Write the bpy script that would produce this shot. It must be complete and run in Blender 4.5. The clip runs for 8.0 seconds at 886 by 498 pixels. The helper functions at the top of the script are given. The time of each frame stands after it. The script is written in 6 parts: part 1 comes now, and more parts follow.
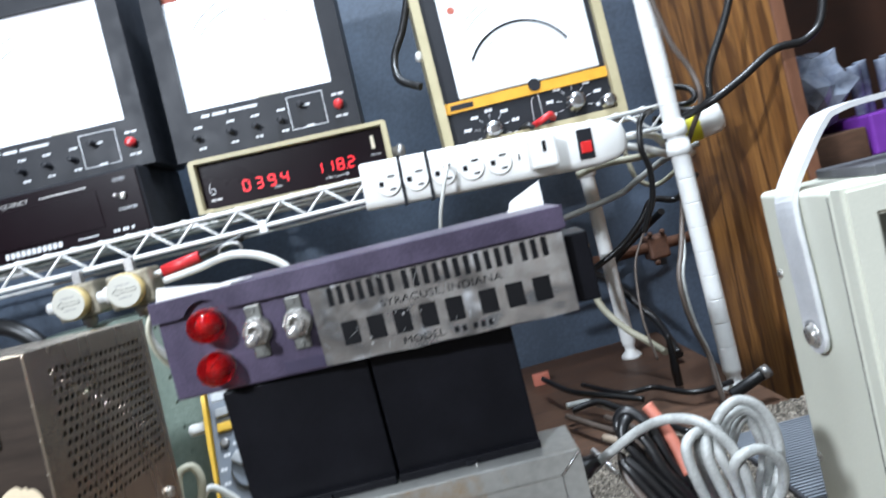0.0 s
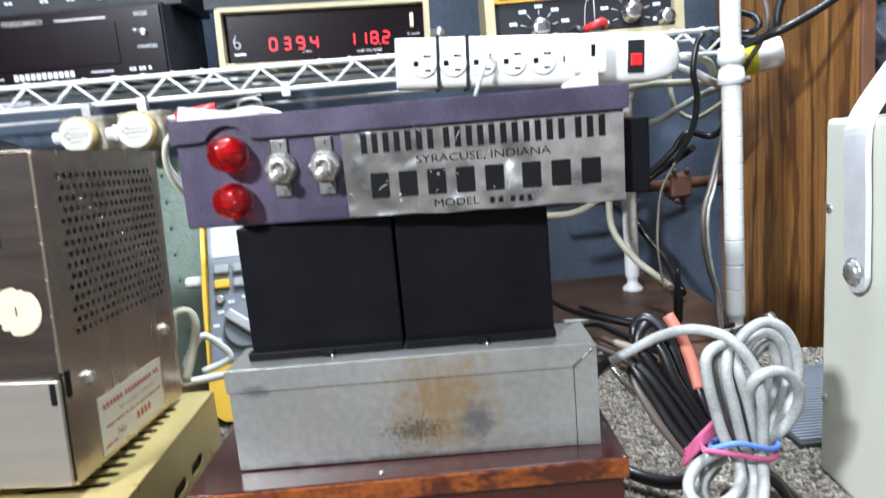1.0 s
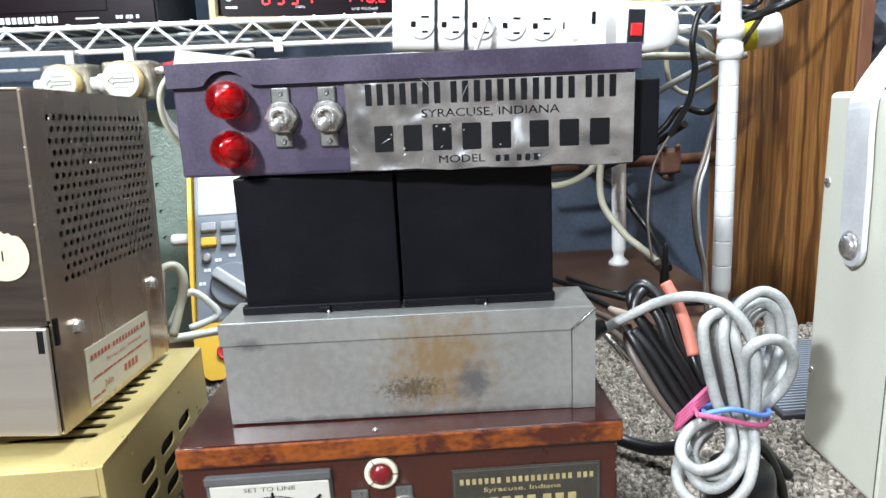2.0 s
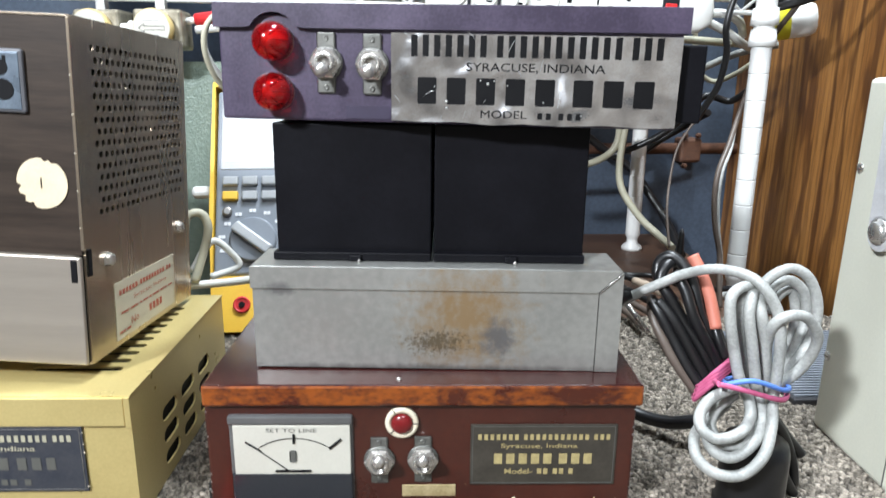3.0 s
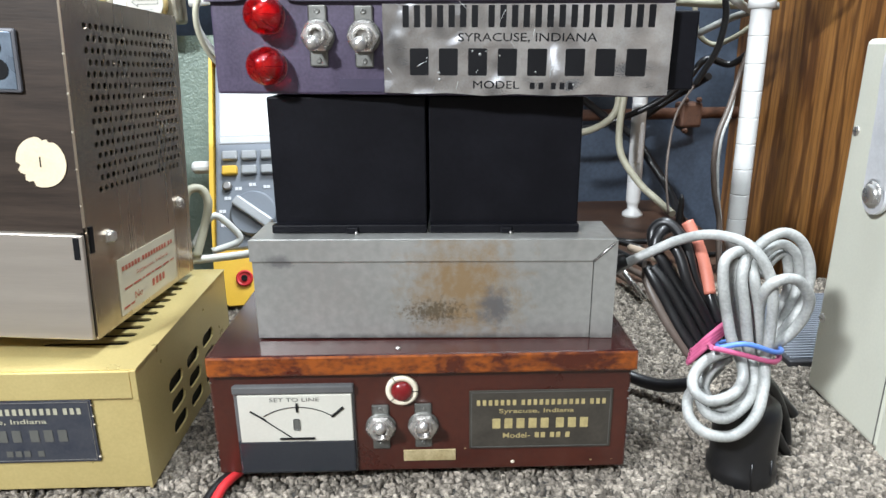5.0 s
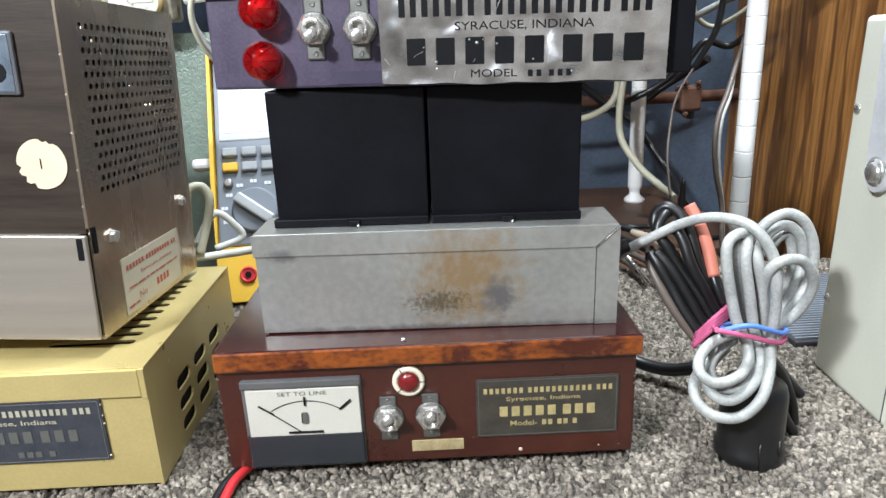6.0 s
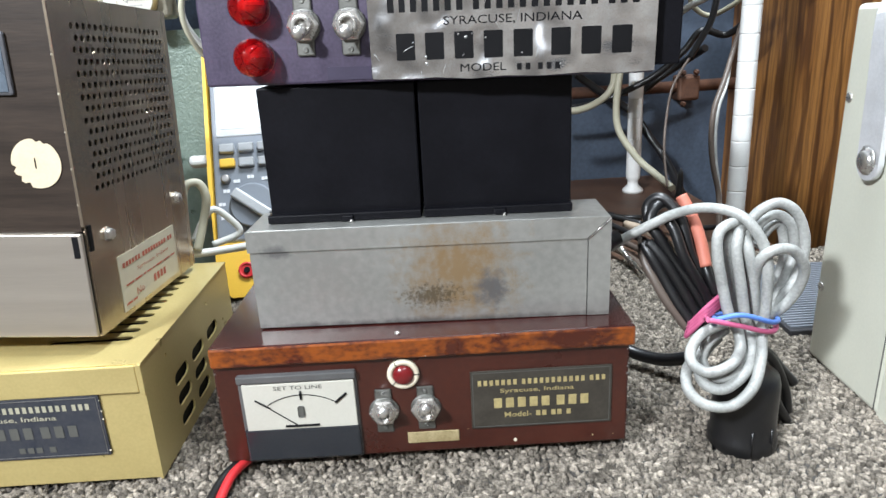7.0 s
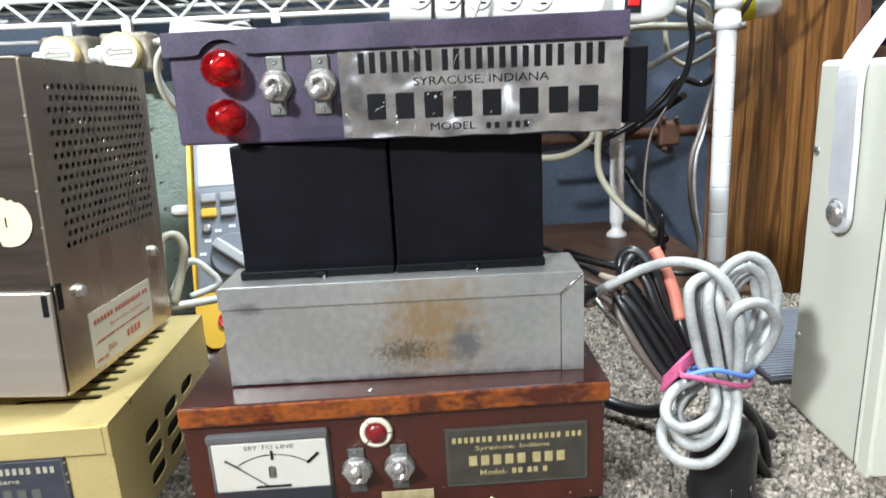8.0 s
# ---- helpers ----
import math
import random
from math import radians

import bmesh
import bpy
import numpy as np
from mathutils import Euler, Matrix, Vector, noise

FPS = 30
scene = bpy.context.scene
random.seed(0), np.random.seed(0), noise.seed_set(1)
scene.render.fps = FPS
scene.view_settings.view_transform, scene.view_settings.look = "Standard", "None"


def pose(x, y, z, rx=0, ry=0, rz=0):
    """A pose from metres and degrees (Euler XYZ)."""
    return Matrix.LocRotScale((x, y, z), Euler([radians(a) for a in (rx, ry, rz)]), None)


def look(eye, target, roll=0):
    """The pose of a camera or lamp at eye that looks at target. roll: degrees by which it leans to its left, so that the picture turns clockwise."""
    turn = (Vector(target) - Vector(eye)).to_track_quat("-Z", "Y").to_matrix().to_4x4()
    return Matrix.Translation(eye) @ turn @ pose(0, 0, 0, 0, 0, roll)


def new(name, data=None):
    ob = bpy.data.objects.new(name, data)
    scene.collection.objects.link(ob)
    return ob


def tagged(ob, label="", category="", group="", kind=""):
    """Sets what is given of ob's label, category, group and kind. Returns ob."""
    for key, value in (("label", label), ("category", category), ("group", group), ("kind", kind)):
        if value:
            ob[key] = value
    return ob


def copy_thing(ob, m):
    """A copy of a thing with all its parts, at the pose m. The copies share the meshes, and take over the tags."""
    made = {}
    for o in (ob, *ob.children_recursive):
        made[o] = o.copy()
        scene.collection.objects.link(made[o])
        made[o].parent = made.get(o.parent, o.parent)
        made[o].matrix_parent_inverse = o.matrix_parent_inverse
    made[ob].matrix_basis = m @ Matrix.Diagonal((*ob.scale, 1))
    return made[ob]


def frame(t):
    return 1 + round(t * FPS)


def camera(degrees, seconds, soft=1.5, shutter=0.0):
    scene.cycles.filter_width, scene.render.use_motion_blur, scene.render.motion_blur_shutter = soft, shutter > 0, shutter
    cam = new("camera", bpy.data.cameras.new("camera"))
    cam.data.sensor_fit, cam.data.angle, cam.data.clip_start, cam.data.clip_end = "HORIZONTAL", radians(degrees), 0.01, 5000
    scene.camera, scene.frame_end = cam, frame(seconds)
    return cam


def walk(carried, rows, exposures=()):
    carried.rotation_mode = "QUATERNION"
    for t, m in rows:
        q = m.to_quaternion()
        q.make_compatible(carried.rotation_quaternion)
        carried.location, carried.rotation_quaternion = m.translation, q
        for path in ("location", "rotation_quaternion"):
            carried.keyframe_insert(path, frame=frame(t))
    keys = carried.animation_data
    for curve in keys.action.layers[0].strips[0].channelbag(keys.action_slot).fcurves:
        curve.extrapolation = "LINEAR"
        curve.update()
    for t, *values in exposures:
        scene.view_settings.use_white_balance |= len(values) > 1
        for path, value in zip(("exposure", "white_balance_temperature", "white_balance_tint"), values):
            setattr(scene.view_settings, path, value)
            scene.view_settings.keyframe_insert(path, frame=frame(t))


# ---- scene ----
cam = camera(68.4, 8.0, shutter=0.5)
PATH = [
    (0, (0.054, -0.297, 0.253), (0.086, 1.699, 0.131), -14.9),
    (0.3, (0.043, -0.295, 0.245), (0.017, 1.694, 0.043), -13.1),
    (0.5, (0.039, -0.292, 0.243), (0.007, 1.693, -0.007), -11.4),
    (0.6, (0.038, -0.292, 0.238), (-0.001, 1.693, -0.002), -10.6),
    (1, (0.032, -0.28, 0.228), (0.026, 1.687, -0.13), -5.7),
    (1.2, (0.029, -0.276, 0.221), (0.047, 1.687, -0.162), -5.1),
    (2.3, (0.016, -0.278, 0.221), (0.064, 1.668, -0.235), -2.7),
    (2.5, (0.011, -0.283, 0.22), (0.056, 1.663, -0.24), -2.1),
    (3, (0.007, -0.281, 0.209), (0.045, 1.657, -0.284), 0.2),
    (3.5, (0.004, -0.281, 0.205), (0.036, 1.641, -0.345), 1.1),
    (4, (0.007, -0.281, 0.212), (0.034, 1.633, -0.369), 0.7),
    (5.5, (0.011, -0.286, 0.21), (0.033, 1.627, -0.374), -1.9),
    (6, (0.011, -0.285, 0.21), (0.025, 1.62, -0.397), -2.7),
    (6.5, (0.012, -0.285, 0.209), (0.018, 1.616, -0.414), -3.2),
    (7, (0.016, -0.287, 0.211), (0.02, 1.612, -0.418), -3.5),
    (7.5, (0.02, -0.286, 0.215), (0.03, 1.621, -0.389), -3.7),
    (8, (0.026, -0.285, 0.218), (0.061, 1.647, -0.297), -3.6),
]
walk(cam, [(t, look(eye, target, roll)) for t, eye, target, roll in PATH],
     exposures=((0.0, -0.42, 6050, 10), (0.5, -0.25, 6020, 10), (1.0, -0.09, 6130, 10), (2.5, -0.04, 6320, 10), (3.5, -0.16, 6400, 10), (6.5, -0.13, 6380, 10), (7.5, -0.10, 6380, 10), (8.0, -0.05, 6390, 10)))

# ---- light ----
world = bpy.data.worlds.new("world")
scene.world = world
world.use_nodes = True
world.node_tree.nodes["Background"].inputs[0].default_value = (0.75, 0.85, 1.0, 1)
world.node_tree.nodes["Background"].inputs[1].default_value = 0.03


def lamp(name, eye, target, w, h, watts, colour):
    data = bpy.data.lights.new(name, "AREA")
    data.shape, data.size, data.size_y, data.energy, data.color = "RECTANGLE", w, h, watts, colour
    ob = new(name, data)
    ob.matrix_world = look(eye, target)
    return ob


lamp("bench_lamp_light", (-0.60, -0.74, 0.80), (0.05, 0.03, 0.14), 0.12, 0.08, 29.0, (0.90, 0.95, 1.0))
lamp("ceiling_light_a", (0.25, -0.80, 1.52), (0.15, -0.5, 0.0), 0.9, 0.12, 17.0, (0.86, 0.94, 1.0))
lamp("ceiling_light_b", (0.24, 0.14, 1.45), (0.20, 0.16, 0.0), 0.5, 0.10, 44.0, (0.86, 0.94, 1.0))


# ---- materials ----
def mat(name, colour, rough=0.5, metal=0.0, dark=None, scale=60.0, amount=0.5, grain=900.0, bump=0.05, stretch=(1, 1, 1),
        rvar=0.12, warp=0.0, emit=0.0, per=None, trans=0.0, coat=0.0, low=0.4, high=0.65, spec=0.5):
    m = bpy.data.materials.new(name)
    m.use_nodes = True
    n, l = m.node_tree.nodes, m.node_tree.links
    b = n["Principled BSDF"]
    tc = n.new("ShaderNodeTexCoord")
    mp = n.new("ShaderNodeMapping")
    mp.inputs["Scale"].default_value = stretch
    l.new(tc.outputs["Object"], mp.inputs[0])
    big = n.new("ShaderNodeTexNoise")
    big.inputs["Scale"].default_value, big.inputs["Detail"].default_value = scale, 5
    fine = n.new("ShaderNodeTexNoise")
    fine.inputs["Scale"].default_value, fine.inputs["Detail"].default_value = grain, 3
    l.new(mp.outputs[0], big.inputs[0]), l.new(mp.outputs[0], fine.inputs[0])
    ramp = n.new("ShaderNodeValToRGB")
    ramp.color_ramp.elements[0].position, ramp.color_ramp.elements[1].position = low, high
    d = dark or tuple(c * 0.7 for c in colour)
    ramp.color_ramp.elements[0].color, ramp.color_ramp.elements[1].color = (*d, 1), (*colour, 1)
    mixf = n.new("ShaderNodeMath")
    mixf.operation = "MULTIPLY_ADD"
    mixf.inputs[1].default_value, mixf.inputs[2].default_value = 0.35, 0.0
    l.new(fine.outputs["Fac"], mixf.inputs[0])
    add = n.new("ShaderNodeMath")
    add.operation = "MULTIPLY_ADD"
    add.inputs[1].default_value = 0.65
    l.new(big.outputs["Fac"], add.inputs[0]), l.new(mixf.outputs[0], add.inputs[2]), l.new(add.outputs[0], ramp.inputs[0])
    mix = n.new("ShaderNodeMix")
    mix.data_type = "RGBA"
    mix.inputs["Factor"].default_value = amount
    mix.inputs["A"].default_value = (*colour, 1)
    l.new(ramp.outputs[0], mix.inputs["B"])
    out = mix.outputs["Result"]
    if per:
        info = n.new("ShaderNodeObjectInfo") if per == "object" else n.new("ShaderNodeNewGeometry")
        hv = n.new("ShaderNodeHueSaturation")
        mr = n.new("ShaderNodeMapRange")
        mr.inputs["To Min"].default_value, mr.inputs["To Max"].default_value = 0.42, 1.38
        l.new(info.outputs["Random" if per == "object" else "Random Per Island"], mr.inputs["Value"])
        l.new(mr.outputs["Result"], hv.inputs["Value"]), l.new(out, hv.inputs["Color"])
        out = hv.outputs[0]
    l.new(out, b.inputs["Base Color"])
    rr = n.new("ShaderNodeMapRange")
    rr.inputs["To Min"].default_value, rr.inputs["To Max"].default_value = max(0.02, rough - rvar), min(1, rough + rvar)
    l.new(big.outputs["Fac"], rr.inputs["Value"]), l.new(rr.outputs["Result"], b.inputs["Roughness"])
    b.inputs["Metallic"].default_value = metal
    b.inputs["Specular IOR Level"].default_value = spec
    if trans:
        b.inputs["Transmission Weight"].default_value = trans
    if coat:
        b.inputs["Coat Weight"].default_value = coat
        b.inputs["Coat Roughness"].default_value = 0.12
    if bump:
        bp = n.new("ShaderNodeBump")
        bp.inputs["Strength"].default_value, bp.inputs["Distance"].default_value = bump, 0.001
        l.new(fine.outputs["Fac"], bp.inputs["Height"]), l.new(bp.outputs[0], b.inputs["Normal"])
        if warp:
            wp = n.new("ShaderNodeBump")
            wp.inputs["Strength"].default_value, wp.inputs["Distance"].default_value = 1.0, warp
            wn = n.new("ShaderNodeTexNoise")
            wn.inputs["Scale"].default_value, wn.inputs["Detail"].default_value = 28, 2
            l.new(tc.outputs["Object"], wn.inputs[0]), l.new(wn.outputs["Fac"], wp.inputs["Height"]), l.new(wp.outputs[0], bp.inputs["Normal"])
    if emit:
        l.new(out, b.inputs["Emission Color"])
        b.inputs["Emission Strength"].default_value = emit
    return m


M_PURPLE = mat("aubergine_paint", (0.076, 0.058, 0.100), 0.40, 0, (0.034, 0.026, 0.048), 34, 0.95, 700, 0.06)
M_PURPLE_DARK = mat("dark_masked_paint", (0.03, 0.022, 0.05), 0.5)
M_PLATE = mat("polished_aluminium_plate", (0.88, 0.90, 0.93), 0.15, 1, (0.58, 0.59, 0.62), 48, 0.8, 1500, 0.10, rvar=0.07, warp=0.010)
M_ALU = mat("tarnished_aluminium", (0.57, 0.57, 0.54), 0.36, 0.72, (0.35, 0.35, 0.33), 11, 0.65, 250, 0.04)
M_BLACK = mat("black_varnish", (0.0060, 0.0060, 0.0085), 0.48, 0, (0.0030, 0.0030, 0.0042), 25, 0.8, 500, 0.05, spec=0.13)
M_MAROON = mat("oxblood_enamel", (0.046, 0.009, 0.007), 0.22, 0, (0.022, 0.005, 0.005), 30, 0.8, 300, 0.03, coat=0.5)
M_MAROON_FRONT = mat("oxblood_front_enamel", (0.060, 0.014, 0.008), 0.30, 0, (0.032, 0.008, 0.006), 22, 0.7, 300, 0.03, coat=0.3)
M_ORANGE = mat("worn_orange_enamel", (0.25, 0.062, 0.008), 0.30, 0, (0.05, 0.010, 0.006), 42, 0.95, 250, 0.03, stretch=(1, 1, 1.6), low=0.42, high=0.56, coat=0.3)
M_GOLD = mat("brass_tone_enamel", (0.60, 0.485, 0.21), 0.31, 0.38, (0.47, 0.37, 0.15), 20, 0.6, 700, 0.03, coat=0.2)
M_STEEL = mat("brushed_stainless", (0.58, 0.49, 0.385), 0.27, 0.92, (0.45, 0.375, 0.29), 20, 0.6, 700, 0.10, stretch=(1, 1, 0.05))
M_CHAMPAGNE = mat("champagne_aluminium", (0.53, 0.475, 0.41), 0.36, 0.75, (0.44, 0.39, 0.335), 12, 0.5, 300, 0.03, stretch=(0.3, 1, 10))
M_WALNUT = mat("dark_walnut_foil", (0.040, 0.027, 0.019), 0.52, 0, (0.019, 0.013, 0.0095), 30, 0.9, 300, 0.05, stretch=(0.3, 1, 4), spec=0.28)
M_CREAM_STICKER = mat("cream_paper_sticker", (0.70, 0.58, 0.40), 0.6)
M_PALE = mat("worn_pale_print", (0.40, 0.38, 0.28), 0.5, bump=0)
M_SCRATCH = mat("bright_scratch", (0.80, 0.80, 0.78), 0.4, 0.8, bump=0)
M_LABEL = mat("white_paper_label", (0.50, 0.46, 0.35), 0.55, 0, (0.42, 0.38, 0.28), 60, 0.5)
M_RED_INK = mat("red_ink", (0.42, 0.10, 0.06), 0.6, bump=0)
M_INK = mat("black_ink", (0.008, 0.008, 0.009), 0.5, bump=0, spec=0.12)
M_GREY_INK = mat("grey_ink", (0.10, 0.10, 0.09), 0.5, bump=0)
M_GOLD_INK = mat("pale_gold_ink", (0.52, 0.43, 0.20), 0.45, 0.2, (0.35, 0.28, 0.13), 300, 0.8, bump=0)
M_TAG = mat("dark_worn_tag", (0.055, 0.048, 0.038), 0.4, 0, (0.030, 0.026, 0.021), 80, 0.8, 600, 0.05)
M_NAVY = mat("dark_blue_tag", (0.022, 0.026, 0.038), 0.45, 0, (0.05, 0.052, 0.06), 90, 0.7, 600, 0.04)
M_CHROME = mat("dull_nickel", (0.70, 0.68, 0.65), 0.28, 0.85, (0.52, 0.50, 0.47), 200, 0.6, 900, 0.05)
M_RELAY = mat("aged_brass_grey", (0.36, 0.33, 0.26), 0.45, 0.6, (0.16, 0.14, 0.10), 90, 0.9)
M_TIN = mat("grey_cadmium", (0.42, 0.41, 0.40), 0.42, 0.9, (0.28, 0.27, 0.26), 150, 0.7, 900, 0.05)
M_REDLENS = mat("red_lamp_glass", (0.92, 0.013, 0.020), 0.05, 0, (0.76, 0.008, 0.013), 200, 0.4, 500, 0.02, trans=0.93, rvar=0.03)
M_REDCORE = mat("bulb_red", (0.50, 0.06, 0.05), 0.2)
M_REDDULL = mat("dull_red_lens", (0.16, 0.006, 0.008), 0.25, coat=0.5)
M_YELLOWED = mat("yellowed_phenolic", (0.58, 0.45, 0.20), 0.4, 0, (0.36, 0.26, 0.10), 120, 0.7)
M_IVORY = mat("ivory_plastic", (0.74, 0.68, 0.54), 0.4, 0, (0.60, 0.52, 0.38), 120, 0.6)
M_METER = mat("meter_card", (0.55, 0.535, 0.47), 0.4, 0, (0.44, 0.42, 0.36), 40, 0.4)
M_SMOKE = mat("dark_meter_skirt", (0.024, 0.027, 0.033), 0.25, 0, (0.016, 0.018, 0.022), 20, 0.5, coat=0.3)
M_GREYPL = mat("grey_meter_frame", (0.11, 0.11, 0.11), 0.35, 0, (0.07, 0.07, 0.07), 90, 0.5)
M_BRASS = mat("worn_brass_strip", (0.62, 0.52, 0.30), 0.42, 0.4, (0.35, 0.27, 0.13), 120, 0.8)
M_CARPET = mat("berber_tufts", (0.48, 0.42, 0.345), 0.95, 0, (0.105, 0.091, 0.077), 420, 0.95, 2600, 0.9, per="island", spec=0.1)
M_CARPET_BASE = mat("carpet_backing", (0.07, 0.065, 0.06), 0.95, spec=0.1)
M_WOODTOP = mat("brown_bench_board", (0.12, 0.062, 0.036), 0.55, 0, (0.045, 0.024, 0.015), 30, 0.8, 200, 0.1, stretch=(0.3, 5, 1))
M_WALL = mat("slate_blue_masonry_paint", (0.070, 0.096, 0.140), 0.55, 0, (0.036, 0.049, 0.070), 9, 0.85, 180, 0.35)
M_GREEN = mat("green_hammertone", (0.20, 0.255, 0.215), 0.38, 0.1, (0.145, 0.19, 0.16), 230, 0.6, 450, 0.7)
def oak_veneer():
    """Flat-sawn oak print: warped long bands with fine dark pores along the grain."""
    m = mat("oak_veneer", (0.39, 0.18, 0.048), 0.42, 0, (0.20, 0.080, 0.020), 10, 0.9, 120, 0.08, stretch=(1, 6, 0.45), low=0.38, high=0.60, coat=0.15)
    n, l = m.node_tree.nodes, m.node_tree.links
    b = n["Principled BSDF"]
    src = b.inputs["Base Color"].links[0].from_socket
    tc = n.new("ShaderNodeTexCoord")
    for stretch, scale, warp, lo, hi, amount, colour in (((1, 1, 0.16), 15, 11.0, 0.60, 0.95, 0.8, (0.085, 0.032, 0.009)), ((1, 1, 0.05), 70, 9.0, 0.62, 1.0, 0.4, (0.065, 0.024, 0.008))):
        mp = n.new("ShaderNodeMapping")
        mp.inputs["Scale"].default_value = stretch
        l.new(tc.outputs["Object"], mp.inputs[0])
        wv = n.new("ShaderNodeTexWave")
        wv.wave_type, wv.bands_direction, wv.wave_profile = "BANDS", "Y", "SIN"
        wv.inputs["Scale"].default_value, wv.inputs["Distortion"].default_value = scale * 0.5, warp
        wv.inputs["Detail"].default_value, wv.inputs["Detail Scale"].default_value, wv.inputs["Detail Roughness"].default_value = 4, 1.6, 0.65
        l.new(mp.outputs[0], wv.inputs[0])
        mr = n.new("ShaderNodeMapRange")
        mr.inputs["From Min"].default_value, mr.inputs["From Max"].default_value = lo, hi
        mr.inputs["To Max"].default_value = amount
        l.new(wv.outputs["Fac"], mr.inputs["Value"])
        mx = n.new("ShaderNodeMix")
        mx.data_type = "RGBA"
        mx.inputs["B"].default_value = (*colour, 1)
        l.new(mr.outputs["Result"], mx.inputs["Factor"]), l.new(src, mx.inputs["A"])
        src = mx.outputs["Result"]
    l.new(src, b.inputs["Base Color"])
    return m


M_OAK = oak_veneer()
M_OAK_EDGE = mat("oak_edge", (0.22, 0.095, 0.05), 0.5, 0, (0.13, 0.055, 0.03), 40, 0.8, stretch=(6, 6, 0.5))
M_DARKWOOD = mat("dark_shelf_wood", (0.06, 0.025, 0.014), 0.6, 0, (0.03, 0.014, 0.01), 20, 0.8)
M_PUTTY = mat("grey_green_hammered_enamel", (0.67, 0.67, 0.57), 0.42, 0, (0.59, 0.595, 0.505), 14, 0.7, 600, 0.05)
# Case grey-green at about a third of its value, for the set-back panel.
M_PUTTY_DARK = mat("dark_grey_green_panel", (0.20, 0.21, 0.18), 0.5)
M_DARKGREY = mat("dark_grey_enamel", (0.09, 0.09, 0.10), 0.5)
M_WHITE = mat("white_epoxy", (0.80, 0.80, 0.78), 0.38, 0, (0.68, 0.68, 0.66), 60, 0.4, 500, 0.03)
M_WHITEPL = mat("white_plastic", (0.82, 0.81, 0.78), 0.38, 0, (0.77, 0.75, 0.70), 30, 0.4)
M_GREYCORD = mat("grey_cord_jacket", (0.43, 0.435, 0.415), 0.45, 0, (0.20, 0.205, 0.195), 70, 0.75, 700, 0.05)
M_BLACKCORD = mat("black_rubber", (0.007, 0.007, 0.008), 0.36, 0, (0.013, 0.0125, 0.012), 90, 0.5, 700, 0.05)
M_BROWNCORD = mat("brown_cord", (0.11, 0.085, 0.07), 0.45)
M_BEIGEBROWN = mat("pale_brown_cord", (0.24, 0.19, 0.14), 0.5)
M_BEIGECORD = mat("beige_cord", (0.42, 0.40, 0.30), 0.5)
M_WHITECORD = mat("white_cord", (0.66, 0.66, 0.62), 0.45)
M_SALMON = mat("salmon_sleeve", (0.47, 0.15, 0.10), 0.55)
M_PINK = mat("pink_rubber", (0.56, 0.12, 0.24), 0.55, 0, (0.42, 0.07, 0.16), 160, 0.6)
M_BLUE = mat("blue_rubber", (0.10, 0.22, 0.62), 0.5)
M_BADGE = mat("blued_badge_metal", (0.22, 0.27, 0.33), 0.3, 0.6, (0.13, 0.16, 0.20), 120, 0.7)
M_YELLOW = mat("yellow_rubber_boot", (0.80, 0.49, 0.05), 0.5, 0, (0.66, 0.38, 0.035), 40, 0.5)
M_DMMGREY = mat("grey_meter_plastic", (0.20, 0.22, 0.25), 0.42, 0, (0.16, 0.18, 0.21), 30, 0.5)
M_KEY = mat("pale_grey_keys", (0.42, 0.43, 0.44), 0.4)
M_LCD = mat("pale_lcd", (0.72, 0.74, 0.74), 0.25, coat=0.4)
M_CASE = mat("black_crackle_case", (0.011, 0.012, 0.016), 0.5, 0, (0.016, 0.017, 0.021), 60, 0.5, 700, 0.15, spec=0.3)
# Emission put into the dial card itself; no lamp is built behind it.
M_GLOW = mat("emissive_dial_card", (0.93, 0.95, 1.0), 0.5, 0, (0.88, 0.91, 0.97), 20, 0.4, emit=0.45)
# Faint emission added to brighten the white card; this meter has no lamp.
M_DIAL_GLOW = mat("faint_glow_dial_card", (0.80, 0.83, 0.86), 0.35, 0, (0.74, 0.77, 0.82), 20, 0.5, emit=0.15)
M_SMOKED = mat("smoked_display_window", (0.006, 0.003, 0.005), 0.3, 0, (0.010, 0.004, 0.006), 10, 0.5, spec=0.15)
M_LED = mat("red_led_segment", (1.0, 0.02, 0.03), 0.4, bump=0, emit=1.2)
M_NEON = mat("red_rocker", (0.60, 0.02, 0.02), 0.3, emit=0.25)
M_TAN = mat("tan_case_plastic", (0.45, 0.39, 0.24), 0.5, 0, (0.36, 0.31, 0.18), 40, 0.6)
M_AMBER = mat("amber_stripe", (0.72, 0.36, 0.03), 0.45)
M_KNOB = mat("spun_aluminium_knob", (0.50, 0.50, 0.51), 0.26, 1.0)
M_TAB = mat("dull_zinc_washer", (0.20, 0.20, 0.185), 0.46, 0.75, (0.13, 0.13, 0.12), 150, 0.7, 900, 0.05)
M_STRAP = mat("satin_aluminium", (0.84, 0.85, 0.87), 0.42, 0.35)
M_REDPL = mat("red_plastic", (0.60, 0.03, 0.035), 0.35)
M_PRINT = mat("white_print", (0.75, 0.76, 0.78), 0.5, bump=0)
M_RUST = mat("rusty_pipe", (0.16, 0.075, 0.045), 0.6, 0.3, (0.06, 0.03, 0.02), 60, 0.9)
M_VIOLET = mat("violet_card", (0.22, 0.05, 0.42), 0.4)
M_FILM = mat("crumpled_film", (0.34, 0.38, 0.46), 0.15, 0, (0.10, 0.12, 0.18), 30, 0.9, 90, 0.6)
